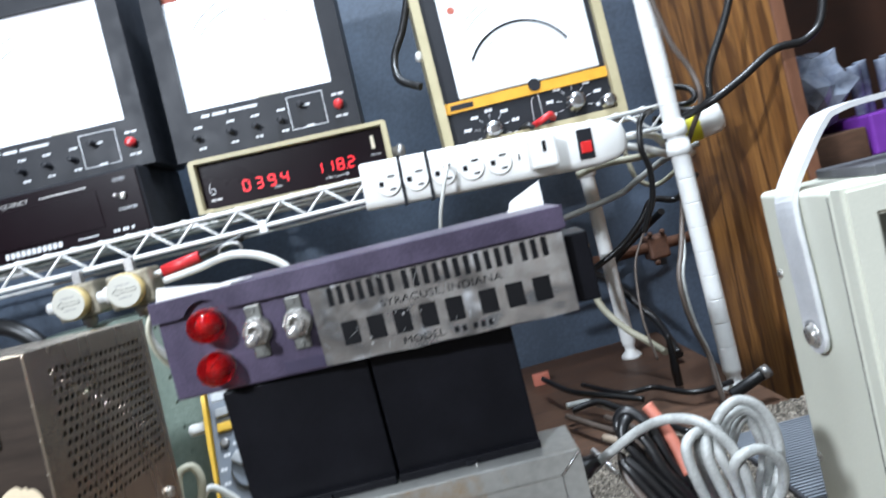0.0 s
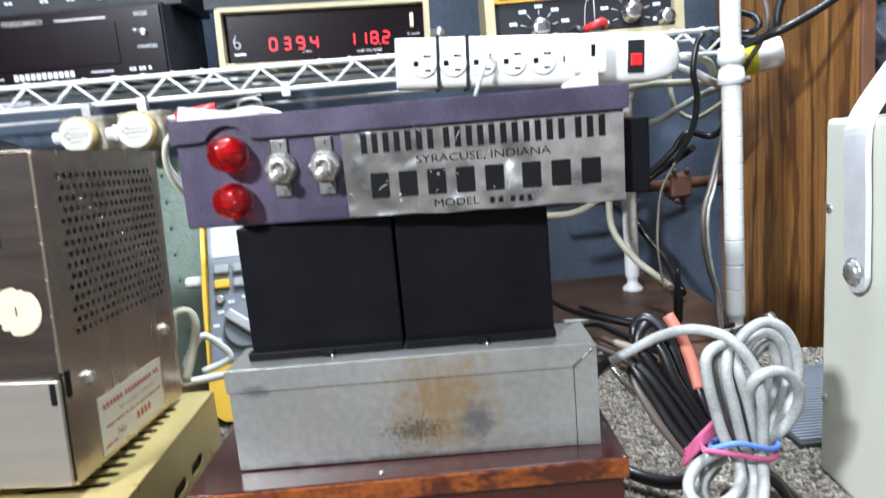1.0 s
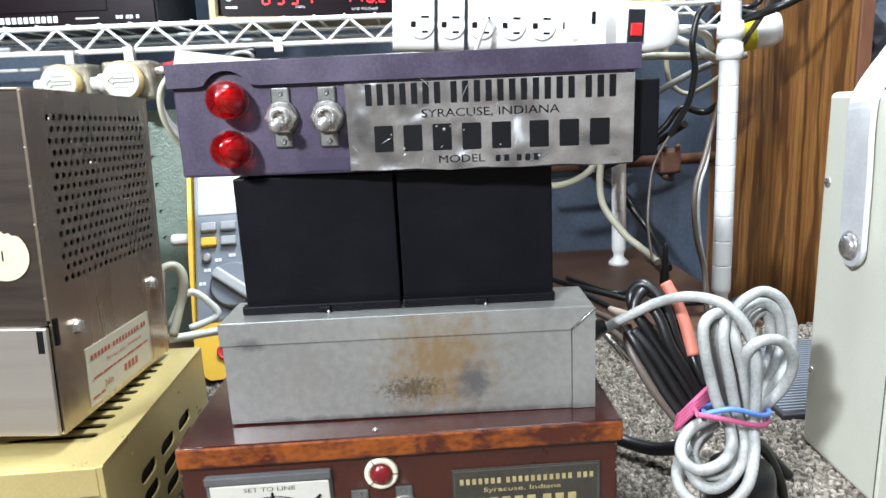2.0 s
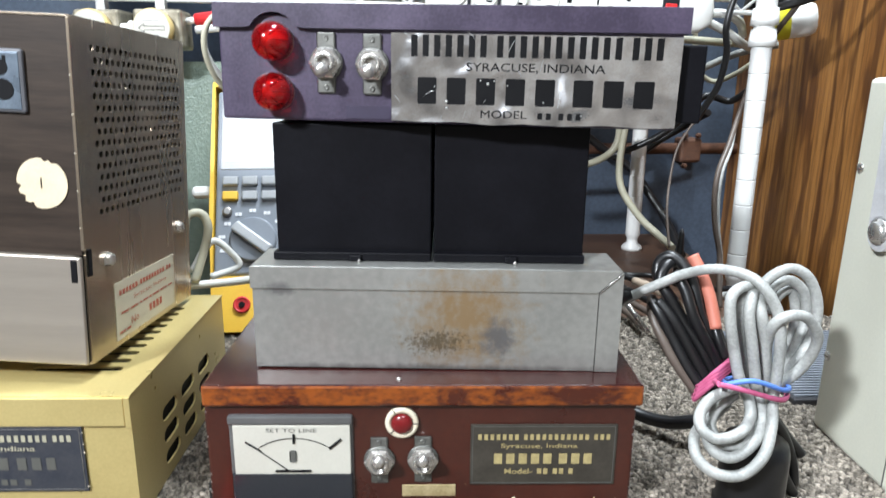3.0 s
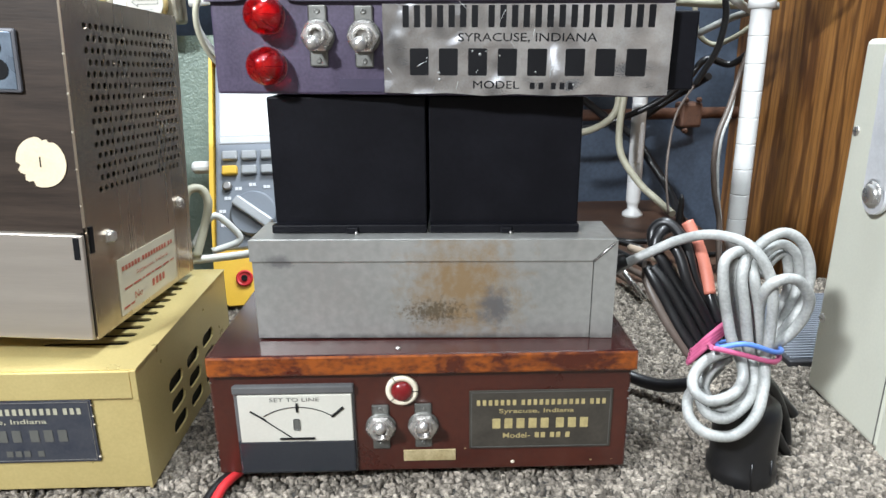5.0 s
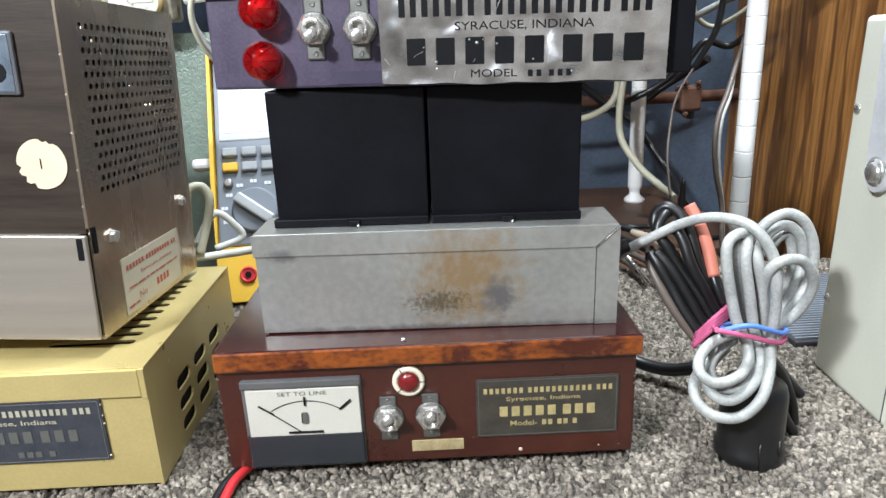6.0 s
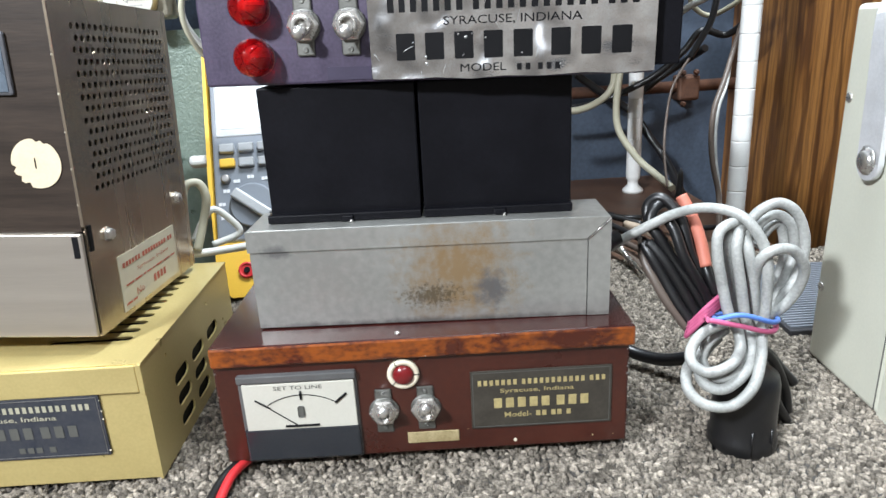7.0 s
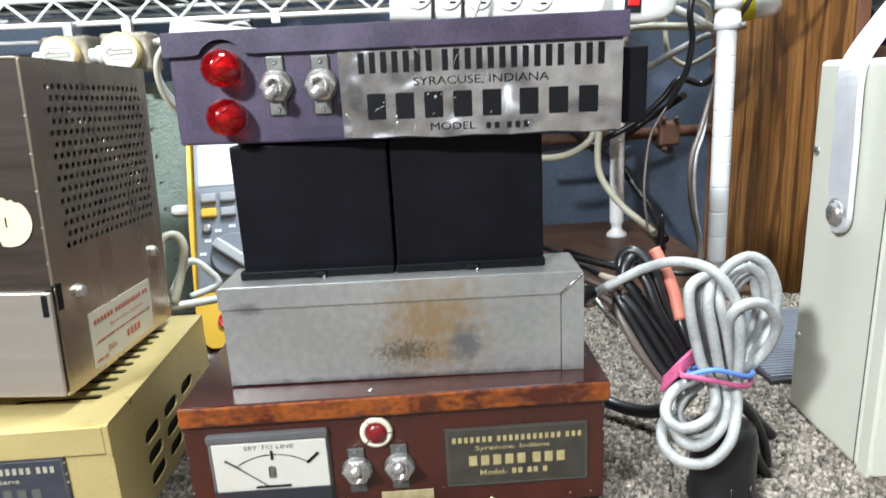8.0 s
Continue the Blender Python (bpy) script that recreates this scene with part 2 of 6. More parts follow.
M_PLASTER = mat("warm_plaster", (0.56, 0.51, 0.45), 0.8, 0, (0.40, 0.30, 0.22), 2.2, 0.6, 90, 0.2)
M_CEIL = mat("ceiling_paint", (0.30, 0.30, 0.30), 0.8)
M_DIMWALL = mat("grey_wall_paint", (0.20, 0.20, 0.21), 0.8)
M_VENT = mat("dark_perforated_metal", (0.03, 0.03, 0.034), 0.5)
M_YELLOWJAR = mat("yellow_label", (0.72, 0.66, 0.03), 0.5)


# ---- mesh tools ----
def box(bm, x0, x1, y0, y1, z0, z1, bev=0.0, seg=2):
    r = bmesh.ops.create_cube(bm, size=1.0, matrix=Matrix.Translation(((x0 + x1) / 2, (y0 + y1) / 2, (z0 + z1) / 2)) @ Matrix.Diagonal((x1 - x0, y1 - y0, z1 - z0, 1)))
    if bev:
        edges = list({e for v in r["verts"] for e in v.link_edges})
        bmesh.ops.bevel(bm, geom=edges, offset=bev, segments=seg, affect="EDGES", profile=0.5)
    return bm


def B(*a, **k):
    return box(bmesh.new(), *a, **k)


def smooth_path(pts, n=6):
    p = [Vector(q) for q in pts]
    if len(p) < 3:
        return p
    out = []
    for i in range(len(p) - 1):
        a, b, c, d = p[max(i - 1, 0)], p[i], p[i + 1], p[min(i + 2, len(p) - 1)]
        for k in range(n):
            t = k / n
            out.append(0.5 * ((2 * b) + (c - a) * t + (2 * a - 5 * b + 4 * c - d) * t * t + (3 * b - a - 3 * c + d) * t ** 3))
    out.append(p[-1])
    return out


def sweep(bm, pts, r, seg=8, n=6, flat=1.0):
    p = smooth_path(pts, n)
    rings, side = [], None
    for i, q in enumerate(p):
        d = (p[min(i + 1, len(p) - 1)] - p[max(i - 1, 0)]).normalized()
        if side is None:
            side = d.orthogonal().normalized()
        side = (side - d * side.dot(d)).normalized()
        up = d.cross(side)
        rings.append([bm.verts.new(q + side * (math.cos(2 * math.pi * k / seg) * r) + up * (math.sin(2 * math.pi * k / seg) * r * flat)) for k in range(seg)])
    for a, b in zip(rings, rings[1:]):
        for k in range(seg):
            bm.faces.new((a[k], a[(k + 1) % seg], b[(k + 1) % seg], b[k])).smooth = True
    bm.faces.new(rings[0][::-1]), bm.faces.new(rings[-1])
    return bm


def S(*a, **k):
    return sweep(bmesh.new(), *a, **k)


def lathe(bm, profile, at, axis=(0, 0, 1), seg=20, smooth=True):
    m = Matrix.Translation(at) @ Vector((0, 0, 1)).rotation_difference(Vector(axis)).to_matrix().to_4x4()
    rings = []
    for r, h in profile:
        rings.append([bm.verts.new(m @ Vector((max(r, 1e-5) * math.cos(2 * math.pi * k / seg), max(r, 1e-5) * math.sin(2 * math.pi * k / seg), h))) for k in range(seg)])
    for a, b in zip(rings, rings[1:]):
        for k in range(seg):
            bm.faces.new((a[k], a[(k + 1) % seg], b[(k + 1) % seg], b[k])).smooth = smooth
    bm.faces.new(rings[0][::-1]), bm.faces.new(rings[-1])
    return bm


def L(*a, **k):
    return lathe(bmesh.new(), *a, **k)


def ring_pts(cx, cy, rx, ry=None, n=10, ph=0.0):
    ry = ry or rx
    return [(cx + rx * math.cos(2 * math.pi * k / n + ph), cy + ry * math.sin(2 * math.pi * k / n + ph)) for k in range(n)]


def slot_pts(cx, cy, w, h, n=4):
    r = w / 2
    out = []
    for sgn in (1, -1):
        for k in range(n + 1):
            a = math.pi * k / n + (0 if sgn > 0 else math.pi)
            out.append((cx + r * math.cos(a), cy + sgn * (h / 2 - r) + r * math.sin(a)))
    return out


def pierced(outer, holes, thick, to3):
    """A sheet with real holes: 2D outlines, turned into space by to3(u, v, w)."""
    bm = bmesh.new()
    edges, loops = [], []
    for loop in [outer] + holes:
        vs = [bm.verts.new((u, v, 0)) for u, v in loop]
        loops.append(vs)
        edges += [bm.edges.new((vs[i], vs[(i + 1) % len(vs)])) for i in range(len(vs))]
    bmesh.ops.triangle_fill(bm, use_beauty=True, use_dissolve=False, edges=edges, normal=(0, 0, 1))
    front = list(bm.faces)
    back = {v: bm.verts.new((v.co.x, v.co.y, -thick)) for v in list(bm.verts)}
    for f in front:
        bm.faces.new([back[v] for v in reversed(f.verts)])
    for vs in loops:
        for i in range(len(vs)):
            a, b = vs[i], vs[(i + 1) % len(vs)]
            bm.faces.new((a, b, back[b], back[a]))
    for v in bm.verts:
        v.co = Vector(to3(*v.co))
    bmesh.ops.recalc_face_normals(bm, faces=bm.faces)
    return bm


def finish(name, bm, material):
    me = bpy.data.meshes.new(name)
    bm.to_mesh(me)
    bm.free()
    for m in material if isinstance(material, (list, tuple)) else [material]:
        me.materials.append(m)
    return me


def part(name, bm, material, parent, label=""):
    ob = new(name, finish(name, bm, material))
    ob.parent = parent
    if label:
        ob["label"] = label
    return ob


def thing(name, label, category, m=None, group=""):
    ob = new(name)
    ob.empty_display_size = 0.01
    ob.matrix_world = m or Matrix()
    return tagged(ob, label, category, group)


def solo(name, bm, material, label, category, m=None, group="", kind=""):
    ob = new(name, finish(name, bm, material))
    if m:
        ob.matrix_world = m
    return tagged(ob, label, category, group, kind)


def words(name, text, material, parent, at, height, width=None, rot=(90, 0, 0), bold=0.0, label=""):
    """Raised lettering, centred at a place, of a given letter height and line width."""
    cu = bpy.data.curves.new(name, "FONT")
    cu.body, cu.size, cu.align_x, cu.align_y, cu.extrude, cu.offset = text, 1.0, "CENTER", "CENTER", 0.0, bold
    cu.resolution_u = 3
    tmp = bpy.data.objects.new(name + "_outline", cu)
    me = bpy.data.meshes.new_from_object(tmp)
    bpy.data.objects.remove(tmp)
    xs, ys = [v.co.x for v in me.vertices], [v.co.y for v in me.vertices]
    cx, cy, w, h = (min(xs) + max(xs)) / 2, (min(ys) + max(ys)) / 2, max(xs) - min(xs), max(ys) - min(ys)
    sy = height / h
    sx = width / w if width else sy
    turn = Euler([radians(a) for a in rot]).to_matrix()
    for v in me.vertices:
        v.co = turn @ Vector(((v.co.x - cx) * sx, (v.co.y - cy) * sy, 0)) + Vector(at)
    me.materials.clear()
    me.materials.append(material)
    ob = new(name, me)
    ob.parent = parent
    if label:
        ob["label"] = label
    return ob


def bars(name, pattern, material, parent, at, height, width, thick=0.0002, to3=None, gap=0.22, split=False):
    """A line of plain printed blocks: digits in pattern are block widths, a space is a gap."""
    total = sum(0.8 if c == " " else int(c) + gap for c in pattern) - gap
    u, k = -width / 2, width / total
    bm = bmesh.new()
    place = to3 or (lambda a, b, c: (at[0] + a, at[1] - c, at[2] + b))
    for c in pattern:
        if c == " ":
            u += 0.8 * k
            continue
        w = int(c) * k
        cut = min(w, height) * 0.05
        ring = ((cut, -height / 2), (w - cut, -height / 2), (w, -height / 2 + cut), (w, height / 2 - cut), (w - cut, height / 2), (cut, height / 2), (0, height / 2 - cut), (0, -height / 2 + cut))
        vs = [bm.verts.new(place(u + a, b, thick)) for a, b in ring]
        bm.faces.new(vs)
        u += w + gap * k
        if split:
            part("printed_block", bm, material, parent)
            bm = bmesh.new()
    if split:
        bm.free()
        return None
    ob = part(name, bm, material, parent)
    if len(pattern) > 1:
        ob["kind"] = "stuff"
    return ob


def toggle(parent, at, r=0.0074, tilt=-0.35, tall=0.0265):
    """Bat-handle switch with a tabbed plate and hexagon nut, facing -y."""
    x, y, z = at
    pl = bmesh.new()
    box(pl, x - 0.0042, x + 0.0042, y - 0.0008, y, z - tall / 2, z + tall / 2, 0.0007)
    lathe(pl, [(r * 1.03, 0), (r * 1.03, 0.0011), (r * 0.9, 0.0013)], (x, y, z), (0, -1, 0), 20)
    for sz in (-1, 1):
        lathe(pl, [(0.0013, 0), (0.0013, 0.0011), (0.0007, 0.0012), (0.0006, 0.0009)], (x, y, z + sz * (tall / 2 - 0.0026)), (0, -1, 0), 10)
    sw = part("toggle_switch", pl, M_TAB, parent, "dull nickel toggle switch with tabbed washer")
    nut = bmesh.new()
    lathe(nut, [(r * 1.0, 0.0012), (r * 1.0, 0.0030), (r * 0.86, 0.0036), (r * 0.62, 0.0036), (r * 0.62, 0.0058), (r * 0.5, 0.0062), (r * 0.46, 0.004)], (x, y, z), (0, -1, 0), 6, False)
    part("nut", nut, M_CHROME, sw)
    bu = L([(r * 0.64, 0.003), (r * 0.64, 0.006), (r * 0.55, 0.0066), (r * 0.42, 0.0062), (r * 0.40, 0.004)], (x, y, z), (0, -1, 0), 18)
    part("bushing", bu, M_CHROME, sw)
    d = Vector((0, -1, tilt)).normalized()
    lev = L([(0.0018, 0.003), (0.0022, 0.006), (0.0029, 0.0095), (0.0032, 0.0112), (0.0028, 0.0130), (0.0014, 0.0141), (0.0002, 0.0144)], (x, y, z), d, 14)
    part("lever", lev, M_CHROME, sw)
    return sw


def screw(parent, at, axis, r=0.0032, slot=True, material=None):
    s = L([(r * 1.25, 0), (r * 1.25, 0.0005), (r, 0.0006), (r, 0.0022), (r * 0.8, 0.0027), (r * 0.2, 0.0029)], at, axis, 6 if slot else 14, False)
    return part("screw", s, material or M_CHROME, parent)


# ---- setting ----
def setting(name, bm, material, label):
    ob = new(name, finish(name, bm, material))
    return tagged(ob, label, "", "", "structure")


setting("wall_back", B(-1.6, 1.6, 0.66, 0.76, -0.75, 1.6), M_WALL, "slate blue painted masonry wall behind the bench")
setting("wall_left", B(-1.7, -1.6, -1.5, 0.66, -0.75, 1.6), M_DIMWALL, "plain plaster side wall")
setting("wall_right", B(1.6, 1.7, -1.5, 0.66, -0.75, 1.6), M_DIMWALL, "plain plaster side wall")
setting("wall_front", B(-1.6, 1.6, -1.6, -1.5, -0.75, 1.6), M_PLASTER, "plain plaster wall behind the viewer")
setting("floor", B(-1.7, 1.7, -1.6, 0.76, -0.85, -0.75), M_DARKWOOD, "dark floor under the bench")
setting("ceiling", B(-1.7, 1.7, -1.6, 0.76, 1.6, 1.7), M_CEIL, "plain ceiling")

bench = thing("workbench", "brown wooden workbench top against the blue wall", "workbench")
part("benchtop", B(-1.2, 1.0, -0.45, 0.2850, -0.045, -0.006, bev=0.003), M_WOODTOP, bench)
part("rear_board", B(-1.2, 0.345, 0.2853, 0.655, -0.045, -0.006, bev=0.003), M_WOODTOP, bench)
for bx, by in ((-1.1, -0.38), (-1.1, 0.58), (0.9, -0.38), (0.27, 0.58)):
    part("leg", B(bx, bx + 0.07, by, by + 0.07, -0.75, -0.045), M_DARKWOOD, bench)

# carpet: backing and thousands of looped tufts
def carpet():
    back = solo("carpet", B(-0.75, 0.62, -0.44, 0.286, -0.006, -0.0012), M_CARPET_BASE, "speckled grey looped carpet laid over the bench", "carpet", kind="structure")
    rng = np.random.default_rng(4)
    pitch = 0.0029
    xs, ys = np.arange(-0.34, 0.42, pitch), np.arange(-0.14, 0.284, pitch)
    gx, gy = np.meshgrid(xs, ys)
    gx[1::2] += pitch / 2
    c = np.stack([gx.ravel(), gy.ravel()], 1)
    c += rng.normal(0, pitch * 0.22, c.shape)
    n = len(c)
    r = pitch * rng.uniform(0.50, 0.82, n)
    h = rng.uniform(0.0010, 0.0036, n)
    ph = rng.uniform(0, 6.28, n)
    el = rng.uniform(0.55, 1.8, n)
    k = 6
    ang = np.arange(k) * 2 * np.pi / k
    verts = np.zeros((n, 2 * k + 1, 3))
    for level, (rs, hs) in enumerate(((1.0, -0.4), (0.78, 0.72))):
        lx = np.cos(ang)[None] * (r * rs * el)[:, None]
        ly = np.sin(ang)[None] * (r * rs / el)[:, None]
        verts[:, level * k:(level + 1) * k, 0] = c[:, :1] + lx * np.cos(ph)[:, None] - ly * np.sin(ph)[:, None]
        verts[:, level * k:(level + 1) * k, 1] = c[:, 1:] + lx * np.sin(ph)[:, None] + ly * np.cos(ph)[:, None]
        verts[:, level * k:(level + 1) * k, 2] = (h * hs)[:, None] - 0.0012
    verts[:, 2 * k, :2] = c + rng.normal(0, 0.0005, c.shape)
    verts[:, 2 * k, 2] = h - 0.0012
    faces = []
    for i in range(n):
        o = i * (2 * k + 1)
        for j in range(k):
            jj = (j + 1) % k
            faces.append((o + j, o + jj, o + k + jj, o + k + j))
            faces.append((o + k + j, o + k + jj, o + 2 * k))
    me = bpy.data.meshes.new("carpet_tufts")
    me.from_pydata(verts.reshape(-1, 3).tolist(), [], faces)
    me.materials.append(M_CARPET)
    me.polygons.foreach_set("use_smooth", [True] * len(me.polygons))
    ob = new("carpet_tufts", me)
    ob.parent = back
    ob["kind"] = "stuff"
    ob["label"] = "tightly looped grey and beige tufts"


carpet()


# ---- the stack: maroon amplifier, aluminium chassis with black blocks, aubergine amplifier ----
def maroon_amplifier():
    t = thing("amplifier", "oxblood enamel amplifier with panel meter, standing on the carpet", "amplifier", pose(0, 0, 0, 0, 0.3, 0))
    body = part("body", B(-0.1003, 0.1050, 0.0, 0.118, 0.0066, 0.0660, bev=0.0012), M_MAROON_FRONT, t)
    for fx in (-0.09, 0.09):
        for fy in (0.012, 0.106):
            part("foot", L([(0.006, -0.001), (0.0065, 0.003), (0.006, 0.0075)], (fx - 0.012, fy + 0.008, 0)), M_BLACKCORD, t)
    bm = bmesh.new()
    box(bm, -0.1000, 0.1068, -0.0035, 0.1215, 0.0622, 0.0730, 0.0014)
    bm.faces.ensure_lookup_table()
    for f in bm.faces:
        if f.normal.y < -0.6:
            f.material_index = 1
    part("lid", bm, [M_MAROON, M_ORANGE], t, "glossy maroon lid with orange wear along its front edge")
    part("lid_screw", L([(0.0014, 0), (0.0014, 0.0006), (0.0004, 0.0012)], (-0.0085, 0.003, 0.0729)), M_CHROME, t)
    # panel meter
    x0, x1, z0, z1 = -0.0890, -0.0303, 0.0072, 0.0568
    m = part("panel_meter", B(x0, x1, -0.0050, 0.001, z0, z1, bev=0.001), M_GREYPL, t, "rectangular panel meter with cream card and dark skirt")
    part("dial", B(x0 + 0.0022, x1 - 0.0012, -0.0062, -0.0045, 0.0263, z1 - 0.0046, bev=0.0004), M_METER, m)
    part("skirt", B(x0 + 0.0004, x1 - 0.0004, -0.0062, -0.004, z0 + 0.0010, 0.0268, bev=0.0012), M_SMOKE, m)
    part("top_bar", B(x0, x1, -0.0066, -0.004, z1 - 0.0042, z1 + 0.0002, bev=0.0008), M_GREYPL, m)
    m.location = (0, 0.0034, 0)
    cx, zc = -0.0582, 0.0147
    arc = [(cx + 0.0309 * math.sin(a), -0.0064, zc + 0.0309 * math.cos(a)) for a in np.linspace(-0.57, 0.57, 9)]
    part("scale_arc", S(arc, 0.00022, 4, 2, 1.0), M_INK, m)
    for a, b, w in (((-0.0811, 0.0437), (-0.0740, 0.0388), 0.0005), ((cx, 0.0430), (cx, 0.0477), 0.0007), ((-0.0415, 0.0402), (-0.0358, 0.0452), 0.0007)):
        part("scale_mark", S([(a[0], -0.0064, a[1]), (b[0], -0.0064, b[1])], w, 4), M_INK, m)
    part("needle", S([(-0.0610, -0.0066, 0.0283), (-0.0790, -0.0066, 0.0425)], 0.00026, 4), M_INK, m)
    part("needle_base", B(-0.0675, -0.0505, -0.0070, -0.006, 0.0279, 0.0287), M_INK, m)
    part("maker_mark", B(-0.0605, -0.0572, -0.0064, -0.006, 0.0330, 0.0392, bev=0.0008), M_GREY_INK, m)
    words("legend", "SET TO LINE", M_GREY_INK, m, (cx - 0.001, -0.0064, 0.0497), 0.0021, 0.024)
    # pilot lamp
    p = part("pilot_lamp", L([(0.0080, 0), (0.0080, 0.0016), (0.0073, 0.0024), (0.0056, 0.0024), (0.0054, 0.0010)], (-0.0070, 0, 0.0528), (0, -1, 0), 28), M_IVORY, t, "dull red pilot lamp in a cracked ivory ring")
    part("lens", L([(0.0053, 0.0008), (0.0053, 0.0028), (0.0040, 0.0042), (0.002, 0.0049), (0.0002, 0.005)], (-0.0070, 0, 0.0528), (0, -1, 0), 24), M_REDDULL, p)
    for a in (0.0, 2.1, 3.9):
        c = Vector((-0.0070 + 0.0066 * math.cos(a), -0.0025, 0.0528 + 0.0066 * math.sin(a)))
        q = Vector((math.cos(a), 0, math.sin(a))) * 0.0016
        part("crack", S([c - q, c + q], 0.00022, 4), M_INK, p)
    toggle(t, (-0.0180, -0.0002, 0.0325), tilt=0.50, tall=0.0245)
    toggle(t, (0.0030, -0.0002, 0.0330), tilt=0.50, tall=0.0245)
    part("brass_strip", B(-0.0072, 0.0190, -0.0007, 0.0, 0.0125, 0.0188, bev=0.0003), M_BRASS, t, "worn pale brass strip")
    tag = part("name_tag", B(0.0258, 0.0965, -0.0009, 0.0, 0.0190, 0.0515, bev=0.0003), M_TAG, t, "dark worn tag with pale gold print")
    bm = bmesh.new()
    for a, b, c, d in ((0.0268, 0.0955, 0.0199, 0.0202), (0.0268, 0.0955, 0.0503, 0.0506), (0.0268, 0.0271, 0.0199, 0.0506), (0.0952, 0.0955, 0.0199, 0.0506)):
        box(bm, a, b, -0.00105, -0.0008, c, d)
    part("border_line", bm, M_GREY_INK, tag)
    bars("printed_line", "1111111 11111111111 111", M_GOLD_INK, tag, (0.0612, -0.0009, 0.0449), 0.0030, 0.0635, gap=0.7)
    words("printed_town", "Syracuse, Indiana", M_GOLD_INK, tag, (0.0590, -0.0011, 0.0399), 0.0031, 0.0370, bold=0.01)
    bars("printed_line", "22222 222", M_GOLD_INK, tag, (0.0610, -0.0009, 0.0333), 0.0056, 0.0475, gap=1.0)
    words("printed_model", "Model-", M_GOLD_INK, tag, (0.0493, -0.0011, 0.0265), 0.0030, 0.0135, bold=0.01)
    bars("printed_line", "11 11 1", M_GOLD_INK, tag, (0.0672, -0.0009, 0.0265), 0.0030, 0.0175, gap=0.4)
    part("paint_chip", L([(0.0011, 0), (0.0007, 0.0003)], (0.0478, 0, 0.0105), (0, -1, 0), 8), M_IVORY, t)
    chips = random.Random(5)
    for k in range(16):
        side, cx0 = k % 2, (-0.1000 if k % 2 else 0.1046) + chips.uniform(-0.0006, 0.0006)
        part("paint_chip", L([(chips.uniform(0.0003, 0.0008), 0), (0.0002, 0.00015)], (cx0, -0.0001, chips.uniform(0.009, 0.062)), (0, -1, 0), 5), M_TIN, t)
    for k in range(10):
        part("paint_chip", L([(chips.uniform(0.0003, 0.0007), 0), (0.0002, 0.00015)], (chips.uniform(0.02, 0.10), -0.0001, chips.uniform(0.010, 0.058)), (0, -1, 0), 5), M_BRASS, t)


maroon_amplifier()


def stained_shaded_alu():
    """Tarnished sheet with a patch of golden oxide and a dark smear, both with ragged outlines, and contact shade
    painted along the bottom.
    """
    m = M_ALU.copy()
    m.name = "oxide_stained_aluminium"
    n, l = m.node_tree.nodes, m.node_tree.links
    b = n["Principled BSDF"]
    tc = n.new("ShaderNodeTexCoord")
    src = b.inputs["Base Color"].links[0].from_socket

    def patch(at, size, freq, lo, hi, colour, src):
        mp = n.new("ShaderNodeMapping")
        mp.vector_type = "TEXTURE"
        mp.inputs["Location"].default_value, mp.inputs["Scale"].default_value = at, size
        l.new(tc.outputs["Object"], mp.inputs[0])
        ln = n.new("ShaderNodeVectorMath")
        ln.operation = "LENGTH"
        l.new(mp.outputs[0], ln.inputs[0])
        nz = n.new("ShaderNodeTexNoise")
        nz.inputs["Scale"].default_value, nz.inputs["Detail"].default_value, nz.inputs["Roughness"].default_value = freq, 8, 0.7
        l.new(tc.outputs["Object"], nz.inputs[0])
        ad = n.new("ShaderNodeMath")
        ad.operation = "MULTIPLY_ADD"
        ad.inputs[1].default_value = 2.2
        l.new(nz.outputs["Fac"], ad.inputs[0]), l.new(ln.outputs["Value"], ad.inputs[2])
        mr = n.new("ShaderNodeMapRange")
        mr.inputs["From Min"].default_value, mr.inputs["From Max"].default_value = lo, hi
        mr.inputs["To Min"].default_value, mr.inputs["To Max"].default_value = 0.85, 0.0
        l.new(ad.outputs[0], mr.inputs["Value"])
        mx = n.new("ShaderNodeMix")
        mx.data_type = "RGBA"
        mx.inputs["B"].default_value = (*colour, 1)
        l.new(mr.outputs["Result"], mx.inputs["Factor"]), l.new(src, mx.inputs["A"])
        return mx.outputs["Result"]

    src = patch((0.014, 0.0, 0.026), (0.036, 0.03, 0.036), 130, 1.25, 2.05, (0.42, 0.27, 0.12), src)
    src = patch((0.000, 0.0, 0.014), (0.032, 0.03, 0.014), 420, 1.20, 1.60, (0.15, 0.115, 0.07), src)
    # long low band: contact shade where the chassis meets the lid, put into the colour
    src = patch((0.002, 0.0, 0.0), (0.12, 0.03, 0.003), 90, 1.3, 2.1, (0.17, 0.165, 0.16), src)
    src = patch((0.030, 0.0, 0.0165), (0.010, 0.03, 0.012), 120, 1.5, 2.1, (0.19, 0.19, 0.20), src)
    src = patch((-0.075, 0.0, 0.040), (0.008, 0.03, 0.004), 120, 1.5, 2.1, (0.22, 0.22, 0.22), src)
    l.new(src, b.inputs["Base Color"])
    return m


M_STAIN_SHADE = stained_shaded_alu()


